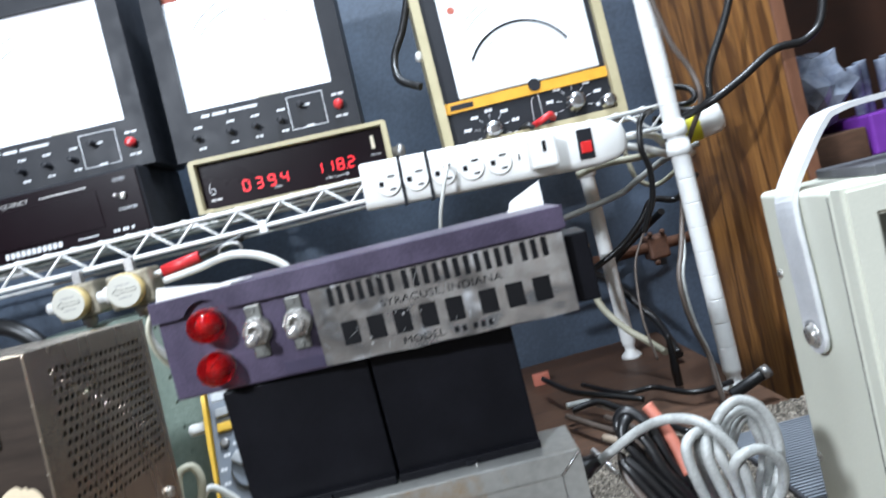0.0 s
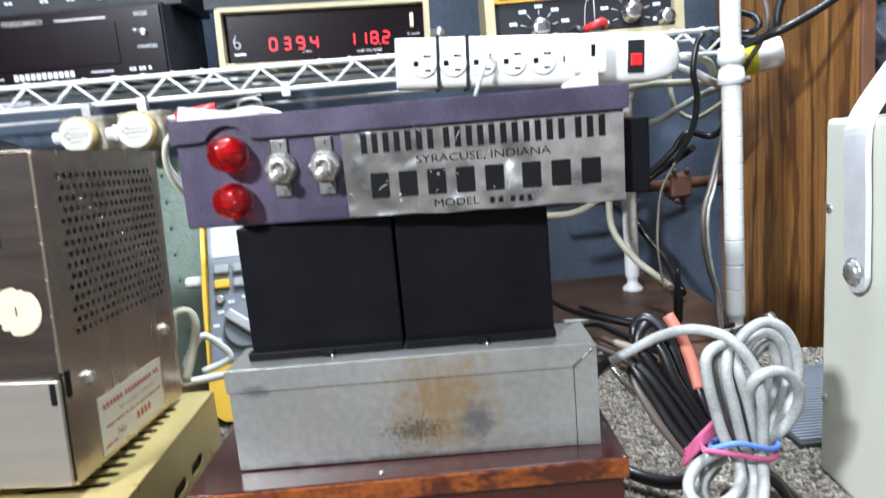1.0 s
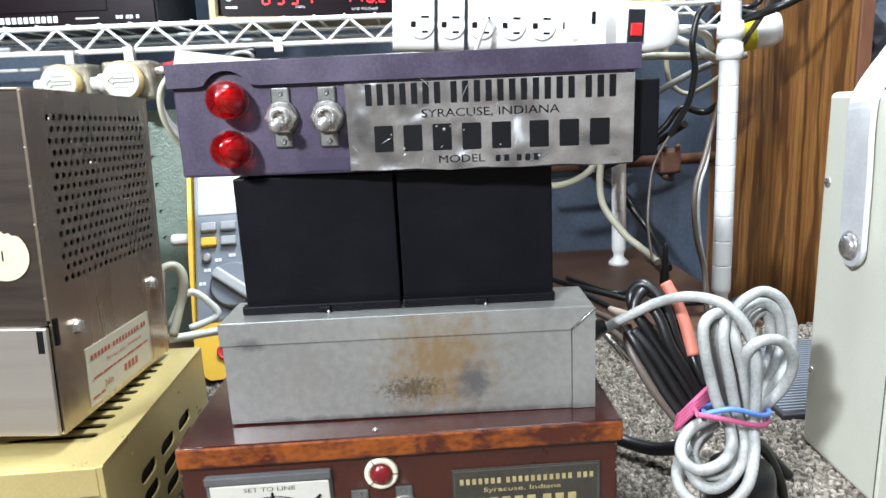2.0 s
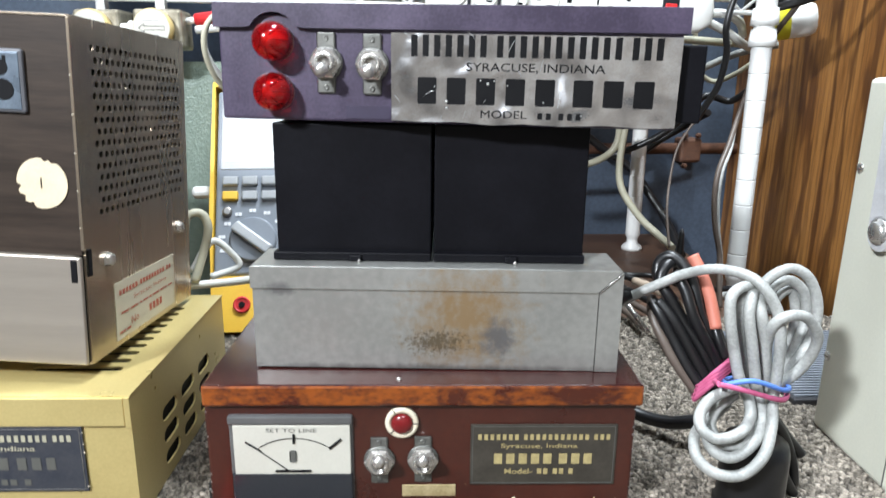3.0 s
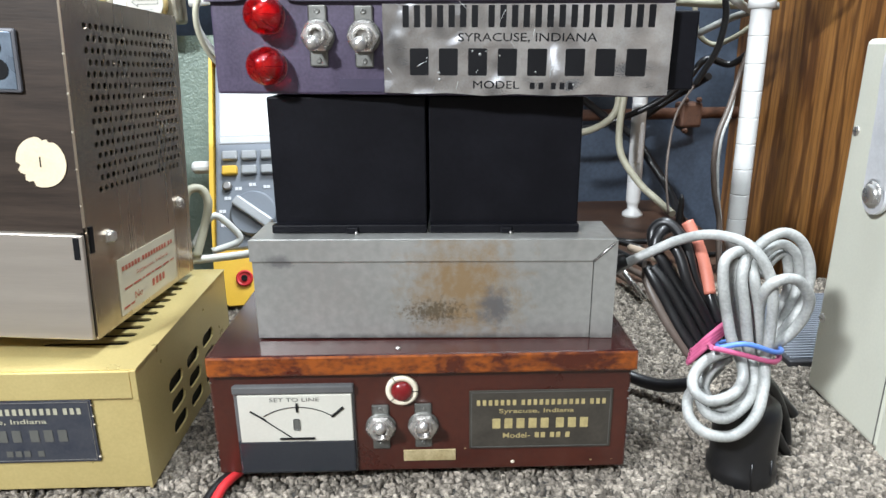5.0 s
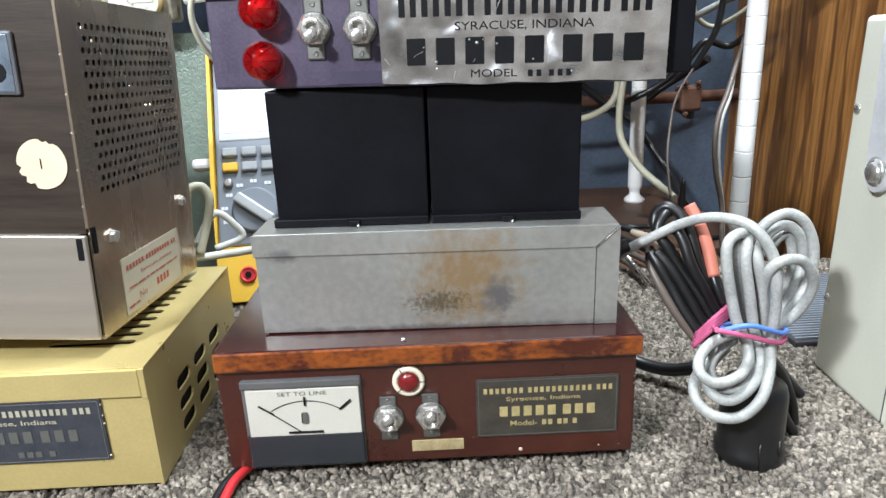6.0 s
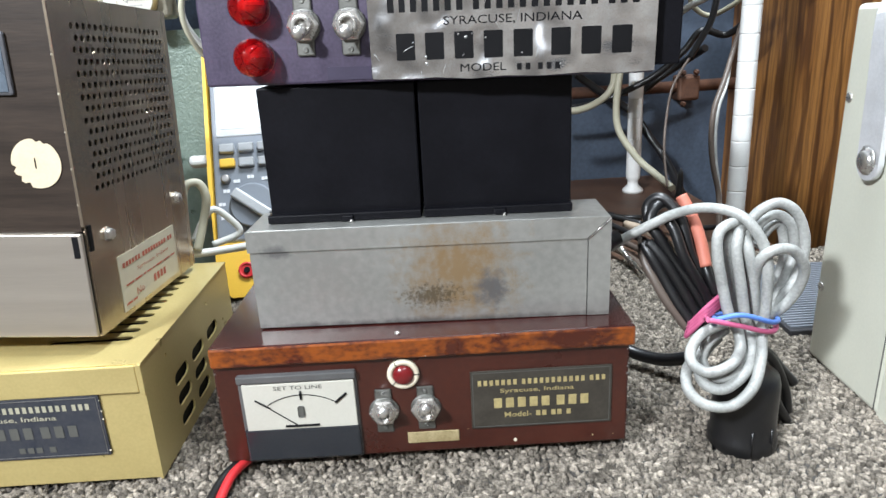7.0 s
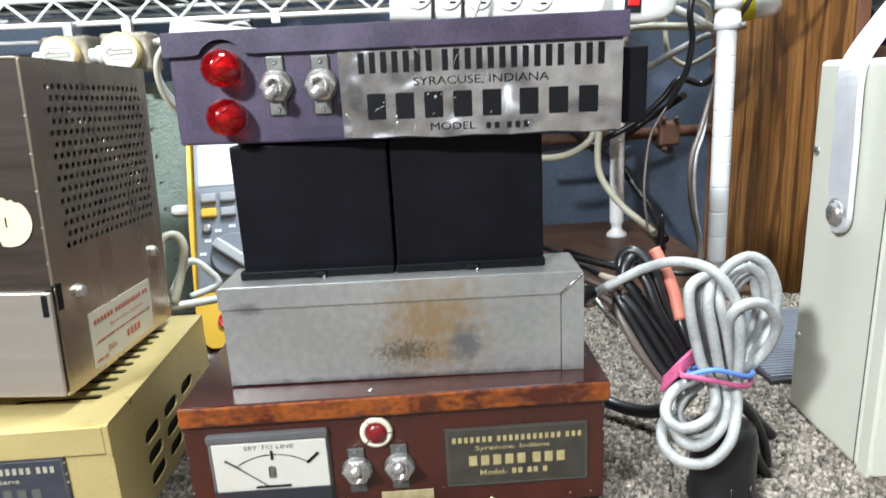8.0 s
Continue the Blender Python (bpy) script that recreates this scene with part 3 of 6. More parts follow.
def chassis():
    t = thing("power_supply_chassis", "tarnished aluminium chassis with black blocks, on the maroon amplifier", "chassis", pose(0.0097, 0.0137, 0.0736, 0, 0.55, -1.54))
    w, h, d = 0.0878, 0.0503, 0.034
    part("front", B(-w, w - 0.0112, 0.0, 0.0012, 0, h - 0.009), M_STAIN_SHADE, t)
    part("rear", B(-w, w, d - 0.0012, d, 0, h - 0.0008), M_STAIN_SHADE, t)
    part("far_side", B(-w, -w + 0.0012, 0.0012, d - 0.0012, 0, h - 0.0008), M_STAIN_SHADE, t)
    part("rear_deck", B(-0.0780, 0.0710, d, 0.094, 0.0, h + 0.0006, bev=0.0006), M_ALU, t)
    # folded top with a turned-down front flange
    bm = bmesh.new()
    vs = [(-w - 0.0008, -0.0010, h - 0.0100), (w - 0.0118, -0.0010, h - 0.0100), (w - 0.0006, -0.0010, h + 0.0004), (-w - 0.0008, -0.0010, h + 0.0004)]
    fr = [bm.verts.new(v) for v in vs]
    bk = [bm.verts.new((a, 0.0004, c)) for a, b, c in vs]
    bm.faces.new(fr), bm.faces.new(bk[::-1])
    for i in range(4):
        bm.faces.new((fr[i], bk[i], bk[(i + 1) % 4], fr[(i + 1) % 4]))
    bmesh.ops.recalc_face_normals(bm, faces=bm.faces)
    part("top_flange", bm, M_STAIN_SHADE, t)
    part("top", B(-w - 0.0006, w - 0.0004, 0.0006, d, h - 0.0006, h + 0.0006, bev=0.0004), M_ALU, t)
    bm = bmesh.new()
    vs = [(w - 0.0108, -0.0006, 0.0), (w, -0.0006, 0.0), (w, -0.0006, h), (w - 0.0108, -0.0006, h - 0.0102)]
    fr = [bm.verts.new(v) for v in vs]
    bk = [bm.verts.new((a, 0.0008, c)) for a, b, c in vs]
    bm.faces.new(fr), bm.faces.new(bk[::-1])
    for i in range(4):
        bm.faces.new((fr[i], bk[i], bk[(i + 1) % 4], fr[(i + 1) % 4]))
    bmesh.ops.recalc_face_normals(bm, faces=bm.faces)
    part("corner_flange", bm, M_STAIN_SHADE, t, "mitred corner flap of bare aluminium")
    part("bright_edge", S([(w - 0.0110, -0.0009, h - 0.0102), (w - 0.0004, -0.0009, h - 0.0002)], 0.0004, 4), M_CHROME, t)
    part("side", B(w - 0.0012, w, 0.0012, d - 0.0012, 0, h - 0.0008), M_STAIN_SHADE, t)
    for k, (a, b) in enumerate(((-0.0786, -0.0035), (-0.0021, 0.0709))):
        blk = part("black_block", B(a, b, 0.0150, 0.0900, h + 0.0006, h + 0.0664, bev=0.0008), M_BLACK, t, "matt black varnished block")
        foot = bmesh.new()
        box(foot, a - 0.0012 if k == 0 else a, b if k == 0 else b + 0.0002, 0.0108, 0.0165, h + 0.0008, h + 0.0050, 0.0006)
        part("base_strip", foot, M_BLACK, blk)
        part("terminal", B((a + b) / 2 - 0.002, (a + b) / 2 + 0.004, 0.0095, 0.0120, h + 0.0009, h + 0.0040, bev=0.0006), M_BLACK, blk)
        part("solder", L([(0.0009, 0), (0.0007, 0.001), (0.0002, 0.0014)], ((a + b) / 2 + 0.003, 0.0092, h + 0.0008)), M_CHROME, blk)
    part("grommet", L([(0.0062, 0), (0.0062, 0.004), (0.0044, 0.0075), (0.0034, 0.012)], (w, 0.026, 0.028), (1, 0.0, 0.35), 16), M_BLACKCORD, t)


chassis()


def aubergine_amplifier():
    t = thing("amplifier", "aubergine amplifier with red lamps and polished nameplate on black blocks", "amplifier", pose(0.0149, 0.0199, 0.1909, -0.54, 1.04, -6.49))
    w, wl, h, d = 0.1004, 0.1056, 0.0500, 0.115
    part("body", B(-wl, w, 0, d, 0, h - 0.003, bev=0.0012), M_PURPLE, t)
    # lid with a turned-down lip, notched round the upper lamp
    lip = [(-wl - 0.0014, h - 0.0095), (-0.0935, h - 0.0095)]
    lip += [(-0.0795 + 0.0118 * math.cos(a), h - 0.0145 + 0.0118 * math.sin(a)) for a in np.linspace(math.pi * 0.84, math.pi * 0.16, 9)]
    lip += [(-0.065, h - 0.0095), (w + 0.0020, h - 0.0095), (w + 0.0020, h + 0.001), (-wl - 0.0014, h + 0.001)]
    part("lid_lip", pierced(lip, [], 0.0022, lambda u, v, c: (u, -0.0026 - c, v)), M_PURPLE, t)
    part("lid", B(-wl - 0.0014, w + 0.0020, -0.0024, d + 0.0025, h - 0.0012, h + 0.0012, bev=0.0006), M_PURPLE, t)
    for a, b in ((-wl - 0.0012, -wl), (w, w + 0.0018)):
        part("lid_side", B(a, b, -0.0002, d, h - 0.0095, h - 0.0012), M_PURPLE, t)
    # name plate
    worn = random.Random(11)
    pl = part("name_plate", pierced([(-0.0256, 0.0012), (-0.010, 0.0008), (0.004, 0.0012), (0.02, 0.0001), (0.034, 0.0010), (0.05, 0.0004), (0.07, 0.0012), (0.085, 0.0004), (0.0998, 0.0010), (0.1000, 0.0390), (-0.0260, 0.0392)], [], 0.0010, lambda u, v, c: (u, -0.0016 - c, v)), M_PLATE, t, "polished aluminium nameplate with black print and scuffs")
    for lx, lz in ((-0.0788, 0.0345), (-0.0792, 0.0127)):
        lampd = part("indicator_lamp", L([(0.0084, 0), (0.0084, 0.0008), (0.0080, 0.0010)], (lx, 0, lz), (0, -1, 0), 24), M_TIN, t, "domed red glass indicator lamp")
        prof = [(0.0084, 0.0012), (0.0086, 0.006), (0.0080, 0.0095), (0.0064, 0.0125), (0.0040, 0.0143), (0.0015, 0.0150), (0.0002, 0.0151)]
        part("lens", L(prof, (lx, 0, lz), (0, -1, 0), 28), M_REDLENS, lampd)
        part("bulb", L([(0.0030, 0.0015), (0.0034, 0.006), (0.0020, 0.0088), (0.0003, 0.0094)], (lx, 0, lz), (0, -1, 0), 12), M_REDCORE, lampd)
        for k in range(8):
            a = 2 * math.pi * k / 8
            part("flute", S([(lx + 0.0084 * math.cos(a), -0.0066, lz + 0.0084 * math.sin(a)), (lx + 0.0066 * math.cos(a), -0.0122, lz + 0.0066 * math.sin(a)), (lx + 0.0030 * math.cos(a), -0.0148, lz + 0.0030 * math.sin(a))], 0.0003, 4, 3), M_REDLENS, lampd)
    toggle(t, (-0.0556, -0.0003, 0.0258), tilt=-0.30)
    toggle(t, (-0.0346, -0.0003, 0.0255), tilt=-0.30)
    part("masked_patch", B(-0.0468, -0.0262, -0.0004, 0.0005, 0.0015, 0.0072), M_PURPLE_DARK, t)
    Y = -0.0016
    bars("printed_line", "1111111 11111111111 111", M_INK, pl, (0.0376, Y, 0.0340), 0.0092, 0.1090, gap=0.85, split=True)
    words("printed_town", "SYRACUSE, INDIANA", M_INK, pl, (0.0380, Y - 0.0003, 0.0250), 0.0041, 0.0604)
    bars("printed_line", "22222 222", M_INK, pl, (0.0379, Y, 0.0147), 0.0116, 0.1035, gap=1.1, split=True)
    words("printed_model", "MODEL", M_INK, pl, (0.0250, Y - 0.0003, 0.0050), 0.0034, 0.0205)
    bars("printed_line", "11 111", M_INK, pl, (0.0495, Y, 0.0046), 0.0028, 0.0190, gap=0.8)
    for k in range(12):
        a, b = worn.uniform(-0.022, 0.098), worn.uniform(0.002, 0.037)
        q, n = worn.uniform(0.3, 2.4), worn.uniform(0.0012, 0.006)
        part("scratch", S([(a, Y - 0.0004, b), (a + n * math.cos(q) * 0.5, Y - 0.0004, b + n * math.sin(q) * 0.6), (a + n * math.cos(q), Y - 0.0004, b + n * math.sin(q))], worn.uniform(0.00006, 0.00013), 4, 2), M_SCRATCH, pl)
    for k in range(9):
        part("chipped_print", L([(worn.uniform(0.0003, 0.0009), 0), (0.0002, 0.0002)], (worn.uniform(-0.012, 0.085), Y - 0.0002, worn.uniform(0.003, 0.02)), (0, -1, 0), 6), M_SCRATCH, pl)
    con = part("connector_block", B(w + 0.0003, w + 0.0115, 0.004, 0.045, 0.0030, 0.0365, bev=0.0008), M_BLACK, t, "black connector block on the side")
    part("wire_loop", S([(-wl, 0.03, 0.008), (-wl - 0.008, 0.02, 0.014), (-wl - 0.0120, 0.012, 0.028), (-wl - 0.0110, 0.012, 0.042), (-wl - 0.004, 0.022, 0.0515), (-wl + 0.004, 0.04, 0.0530)], 0.0014, 8), M_BEIGECORD, t, "beige wire loop on the side")
    part("wire_loop", S([(-wl, 0.036, 0.010), (-wl - 0.010, 0.026, 0.018), (-wl - 0.0150, 0.018, 0.032), (-wl - 0.0120, 0.020, 0.046), (-wl - 0.003, 0.036, 0.0530)], 0.0014, 8), M_WHITECORD, t, "white wire loop on the side")
    # pale angle brackets at the rear of the lid
    for a, b, y0, hh in ((-0.1066, -0.0660, 0.006, 0.008), (0.079, 0.1005, 0.078, 0.016)):
        br = bmesh.new()
        pts = [(a, h + 0.0012), (b, h + 0.0012), (b, h + (hh if b > 0 else 0.002)), (a + 0.002, h + (0.0075 if b > 0 else hh))]
        f0 = [br.verts.new((u, y0, v)) for u, v in pts]
        f1 = [br.verts.new((u, y0 + 0.0015, v)) for u, v in pts]
        br.faces.new(f0), br.faces.new(f1[::-1])
        for i in range(4):
            br.faces.new((f0[i], f1[i], f1[(i + 1) % 4], f0[(i + 1) % 4]))
        box(br, a, b, y0 + 0.0016, y0 + 0.03, h + 0.0013, h + 0.0023)
        bmesh.ops.recalc_face_normals(br, faces=br.faces)
        part("angle_bracket", br, M_WHITEPL, t, "pale painted angle bracket")


aubergine_amplifier()


# ---- left pair: gold amplifier and walnut-front amplifier ----
def gold_amplifier():
    t = thing("amplifier", "brass-tone enamel amplifier with slotted side, on the carpet", "amplifier", pose(-0.1340, -0.0030, 0, 0, 0.8, 1.1))
    W, H, D = 0.205, 0.0683, 0.1484
    part("front", B(-W, -0.0012, 0.0006, 0.0018, 0.003, H - 0.0155), M_GOLD, t)
    part("rear", B(-W, -0.0006, D - 0.0012, D, 0.003, H - 0.001), M_GOLD, t)
    part("base", B(-W, -0.0006, 0.0018, D - 0.0012, 0.002, 0.0032), M_GOLD, t)
    part("far_side", B(-W - 0.0012, -W, 0.0006, D, 0.002, H - 0.0012), M_GOLD, t)
    part("front_lip", B(-W, -0.0022, -0.0012, 0.0004, H - 0.0150, H - 0.0006, bev=0.0005), M_GOLD, t)
    # pierced right side
    slots = []
    for u in (0.0460, 0.0745, 0.1030):
        for v in (0.0380, 0.0255, 0.0130):
            slots.append([(u + (y - v), v + (x - u)) for x, y in slot_pts(u, v, 0.0080, 0.0215)])
    for u in (0.03, 0.10):
        slots.append(ring_pts(u, 0.0575, 0.0012, n=8))
    part("slotted_side", pierced([(0.0006, 0.002), (D, 0.002), (D, H - 0.0012), (0.0006, H - 0.0012)], slots, 0.0012, lambda u, v, c: (0.0 + c, u, v)), M_GOLD, t)
    # pierced top with a row of finger slots
    fing = []
    for k in range(10):
        v = 0.030 + 0.0100 * k
        fing.append([(-0.037 + (y - v), v + (x + 0.037)) for x, y in slot_pts(-0.037, v, 0.0050, 0.044)])
    part("slotted_top", pierced([(-W, 0.0), (0.0004, 0.0), (0.0004, D), (-W, D)], fing, 0.0012, lambda u, v, c: (u, v, H + c)), M_GOLD, t)
    # black pieces added inside so that the slots read dark
    part("slot_dark_filler", B(-W + 0.010, -0.0022, 0.008, D - 0.008, 0.0034, 0.0500, bev=0.002), M_BLACK, t)
    part("base_dark_sheet", B(-W + 0.004, -0.010, 0.006, D - 0.006, 0.0040, 0.0050), M_BLACK, t)
    part("inner_block", B(-0.12, -0.030, 0.018, D - 0.020, 0.0052, 0.044, bev=0.002), M_BLACK, t)
    tag = part("name_tag", B(-0.102, -0.0227, -0.0006, 0.0006, 0.0188, 0.0530, bev=0.0003), M_NAVY, t, "dark blue tag with pale worn print")
    bm = bmesh.new()
    for a, b, c, d in ((-0.101, -0.0239, 0.0199, 0.0202), (-0.101, -0.0239, 0.0516, 0.0519), (-0.0242, -0.0239, 0.0199, 0.0519)):
        box(bm, a, b, -0.0008, -0.0005, c, d)
    part("border_line", bm, M_TIN, tag)
    bars("printed_line", "1111111 11111111111 111", M_PALE, tag, (-0.0625, -0.0007, 0.0470), 0.0034, 0.0690, gap=0.7)
    words("printed_town", "Syracuse, Indiana", M_PALE, tag, (-0.0660, -0.0009, 0.0415), 0.0034, 0.0420, bold=0.01)
    bars("printed_line", "22222 222", M_GREY_INK, tag, (-0.0630, -0.0007, 0.0338), 0.0065, 0.0530, gap=1.2)
    bars("printed_line", "111 1", M_GREY_INK, tag, (-0.058, -0.0007, 0.0240), 0.0032, 0.018, gap=0.4)
    for cz, r in ((0.0365, 0.0011), (0.041, 0.0009), (0.0185, 0.0012), (0.047, 0.0008)):
        part("paint_chip", L([(r * 0.55, 0), (r * 0.3, 0.0002)], (-0.0226, -0.0006, cz + 0.003), (0, -1, 0), 6), M_IVORY, tag)
    part("corner_strap", B(-0.0020, 0.0008, -0.0014, 0.0006, H - 0.0160, H - 0.0002, bev=0.0003), M_GOLD, t)


gold_amplifier()


def walnut_amplifier():
    t = thing("amplifier", "walnut-fronted amplifier with perforated steel side on the gold one", "amplifier", pose(-0.1565, 0.0110, 0.0702, -2.06, 2.59, -2.07))
    W, H, D, zs = 0.200, 0.1675, 0.1228, 0.0602
    for fx in (-0.18, -0.035):
        for fy in (0.030, 0.090):
            part("foot", L([(0.006, -0.0015 + 0.045 * fx + 0.036 * fy), (0.006, 0.0068)], (fx, fy, 0)), M_BLACKCORD, t)
    part("upper_front", B(-W, -0.0010, 0.0010, 0.0022, zs + 0.0005, H - 0.0015), M_WALNUT, t, "dark walnut foil front")
    part("lower_front", B(-W, -0.0006, -0.0014, 0.0010, 0.0075, zs, bev=0.0006), M_CHAMPAGNE, t, "satin champagne aluminium lower front")
    part("lower_ledge", B(-W, -0.0040, -0.0010, 0.0040, zs - 0.0010, zs + 0.0004), M_CHAMPAGNE, t)
    part("front_edge", B(-0.0010, 0.0006, 0.0004, 0.0026, zs + 0.003, H - 0.0010, bev=0.0004), M_STEEL, t)
    holes = []
    nrow, ncol = 15, 18
    for j in range(nrow):
        for i in range(ncol):
            u = 0.0187 + i * 0.00535 + (0.0026 if j % 2 else 0.0)
            v = 0.0787 + j * 0.00544
            holes.append(ring_pts(u, v, 0.00172, n=8))
    part("perforated_side", pierced([(0.0022, 0.0065), (D, 0.0065), (D, H), (0.0022, H)], holes, 0.0010, lambda u, v, c: (0.0 + c, u, v)), M_STEEL, t, "brushed stainless side with a field of round holes")
    part("top", B(-W, -0.0012, 0.0022, D, H - 0.0012, H, bev=0.0004), M_STEEL, t)
    part("rear", B(-W, -0.0012, D - 0.0012, D, 0.0065, H - 0.0014), M_STEEL, t)
    part("far_side", B(-W - 0.0012, -W, 0.0, D, 0.0065, H), M_STEEL, t)
    part("bottom", B(-W, -0.0012, 0.0022, D - 0.0014, 0.0066, 0.0078), M_STEEL, t)
    part("inner_block", B(-0.15, -0.020, 0.025, 0.105, 0.0080, 0.13, bev=0.003), M_BLACK, t)
    part("slot", B(-0.0052, -0.0022, -0.0017, -0.0002, zs - 0.012, zs - 0.0012, bev=0.0003), M_INK, t)
    part("slot", B(-0.0002, 0.0008, 0.0034, 0.0064, zs - 0.010, zs + 0.003, bev=0.0002), M_INK, t)
    for u, v in ((0.0215, 0.0542), (0.1065, 0.0552)):
        screw(t, (0.0001, u, v), (1, 0, 0), 0.0034)
    lab = part("paper_label", B(0.0001, 0.0004, 0.0258, 0.0960, 0.0096, 0.0404), M_LABEL, t, "aged white paper label with red print")
    side = lambda u0, v0: (lambda a, b, c: (0.0004 + c, u0 + a, v0 + b))
    bars("printed_line", "111111 111111111 11", M_RED_INK, lab, None, 0.0026, 0.062, to3=side(0.0605, 0.0345), gap=0.4)
    words("printed_town", "Syracuse, Indiana", M_RED_INK, lab, (0.0007, 0.0645, 0.0285), 0.0028, 0.040, rot=(90, 0, 90))
    bars("printed_line", "33121332", M_RED_INK, lab, None, 0.0010, 0.062, to3=side(0.0615, 0.0232), gap=0.5)
    words("printed_mark", "No", M_RED_INK, lab, (0.0007, 0.0450, 0.0165), 0.0040, 0.0085, rot=(90, 0, 90))
    bars("printed_line", "1111", M_RED_INK, lab, None, 0.0042, 0.016, to3=side(0.070, 0.0170), gap=0.5)
    bars("printed_line", "32", M_RED_INK, lab, None, 0.0012, 0.012, to3=side(0.034, 0.0132), gap=0.5)
    # round cream sticker with a torn edge
    pts = []
    for k in range(40):
        a = 2 * math.pi * k / 40
        r = 0.0116
        if 3.2 < a < 4.3:
            r *= (0.84, 1.0, 0.97)[k % 3]
        if 0.8 < a < 1.6:
            r *= (0.95, 0.86, 0.97, 0.88)[k % 4]
        pts.append((r * math.cos(a), r * math.sin(a)))
    st = part("round_sticker", pierced(pts, [], 0.0003, lambda u, v, c: (-0.0165 + u, 0.0007 - c - 0.0002, 0.0938 + v)), M_CREAM_STICKER, t, "round cream paper sticker with a torn rim")
    part("pen_stroke", B(-0.0170, -0.0166, 0.0002, 0.0006, 0.0916, 0.0963), M_INK, st)
    # badge
    bd = part("badge", B(-0.067, -0.0200, -0.0010, 0.0012, 0.1245, 0.1520, bev=0.0012), M_DARKGREY, t, "small chrome-framed badge with a dark drawing")
    part("badge_face", B(-0.0655, -0.0216, -0.0013, -0.0008, 0.1260, 0.1505, bev=0.0004), M_BADGE, bd)
    bm = bmesh.new()
    lathe(bm, [(0.0036, 0.0), (0.0036, 0.0004)], (-0.0300, -0.0012, 0.1440), (0, -1, 0), 12)
    lathe(bm, [(0.0046, 0.0), (0.0046, 0.0004)], (-0.0290, -0.0012, 0.1345), (0, -1, 0), 12)
    box(bm, -0.0335, -0.0320, -0.0016, -0.0012, 0.1460, 0.1490, 0.0003)
    box(bm, -0.0285, -0.0270, -0.0016, -0.0012, 0.1460, 0.1490, 0.0003)
    part("drawing", bm, M_INK, bd)
    for k in range(5):
        part("paint_chip", L([(0.0008, 0), (0.0005, 0.0004)], (-0.0004, 0.0008, 0.074 + 0.017 * k), (0, -1, 0), 6), M_IVORY, t)


walnut_amplifier()


# ---- right: grey instrument case with a bail handle ----
def grey_case():
    t = thing("instrument_case", "pale grey-green instrument case with aluminium handle, on the carpet", "instrument case", pose(0.2457, 0.0061, 0.0, 0, 0.6, -2.37))
    D, H, W = 0.0832, 0.2129, 0.25
    part("shell", B(0.0, W, 0.010, D, 0.0, H, bev=0.003, seg=3), M_PUTTY, t)
    fr = pierced([(0.0, 0.0), (W, 0.0), (W, H), (0.0, H)], [[(0.016, 0.016), (W - 0.016, 0.016), (W - 0.016, H - 0.016), (0.016, H - 0.016)]], 0.012, lambda u, v, c: (u, 0.0 - c, v))
    bmesh.ops.bevel(fr, geom=[e for e in fr.edges if e.calc_length() > 0.1 and abs(e.calc_face_angle(0)) > 1], offset=0.002, segments=2, affect="EDGES")
    part("front_frame", fr, M_PUTTY, t)
    part("panel", B(0.014, W - 0.014, 0.0085, 0.0100, 0.014, H - 0.014), M_PUTTY_DARK, t)
    part("top_strip", B(0.03, W - 0.01, 0.020, D - 0.010, H + 0.0002, H + 0.006, bev=0.001), M_DARKGREY, t)
    part("seam", B(-0.0003, 0.0002, 0.0128, 0.0134, 0.002, H - 0.004), M_GREY_INK, t)
    for y, z in ((0.0775, 0.1632), (0.0785, 0.0484)):
        part("screw", L([(0.0030, 0), (0.0030, 0.0004), (0.0024, 0.0008), (0.0012, 0.0009)], (0.0, y, z), (-1, 0, 0), 14), M_CHROME, t)
        part("screw_slot", B(-0.0012, -0.0008, y - 0.0020, y + 0.0020, z - 0.0003, z + 0.0003), M_GREY_INK, t)
    # strap handle
    pts = [(-0.0035, 0.0445, 0.1325), (-0.0035, 0.0455, 0.170), (-0.0035, 0.047, 0.200), (-0.0005, 0.048, 0.214), (0.012, 0.049, 0.232), (0.023, 0.050, 0.245), (0.031, 0.050, 0.2495), (0.06, 0.050, 0.2515), (0.19, 0.050, 0.2515), (0.22, 0.050, 0.2495), (0.238, 0.049, 0.232), (W, 0.048, 0.214), (W + 0.0035, 0.047, 0.200), (W + 0.0035, 0.0445, 0.1290)]
    p = smooth_path(pts, 4)
    bm = bmesh.new()
    rings = []
    for i, q in enumerate(p):
        dv = (p[min(i + 1, len(p) - 1)] - p[max(i - 1, 0)]).normalized()
        side = Vector((0, 1, 0))
        side = (side - dv * side.dot(dv)).normalized()
        nn = dv.cross(side)
        hw, th = 0.0095, 0.0015
        rings.append([bm.verts.new(q + side * a * hw + nn * b * th) for a, b in ((-1, -1), (1, -1), (1, 1), (-1, 1))])
    for a, b in zip(rings, rings[1:]):
        for k in range(4):
            bm.faces.new((a[k], a[(k + 1) % 4], b[(k + 1) % 4], b[k]))
    bm.faces.new(rings[0][::-1]), bm.faces.new(rings[-1])
    lathe(bm, [(0.0095, 0), (0.0095, 0.003)], (-0.005 + 0.003, 0.0445, 0.1325), (-1, 0, 0), 20)
    bmesh.ops.recalc_face_normals(bm, faces=bm.faces)
    hd = part("handle", bm, M_STRAP, t, "bent flat aluminium strap handle")
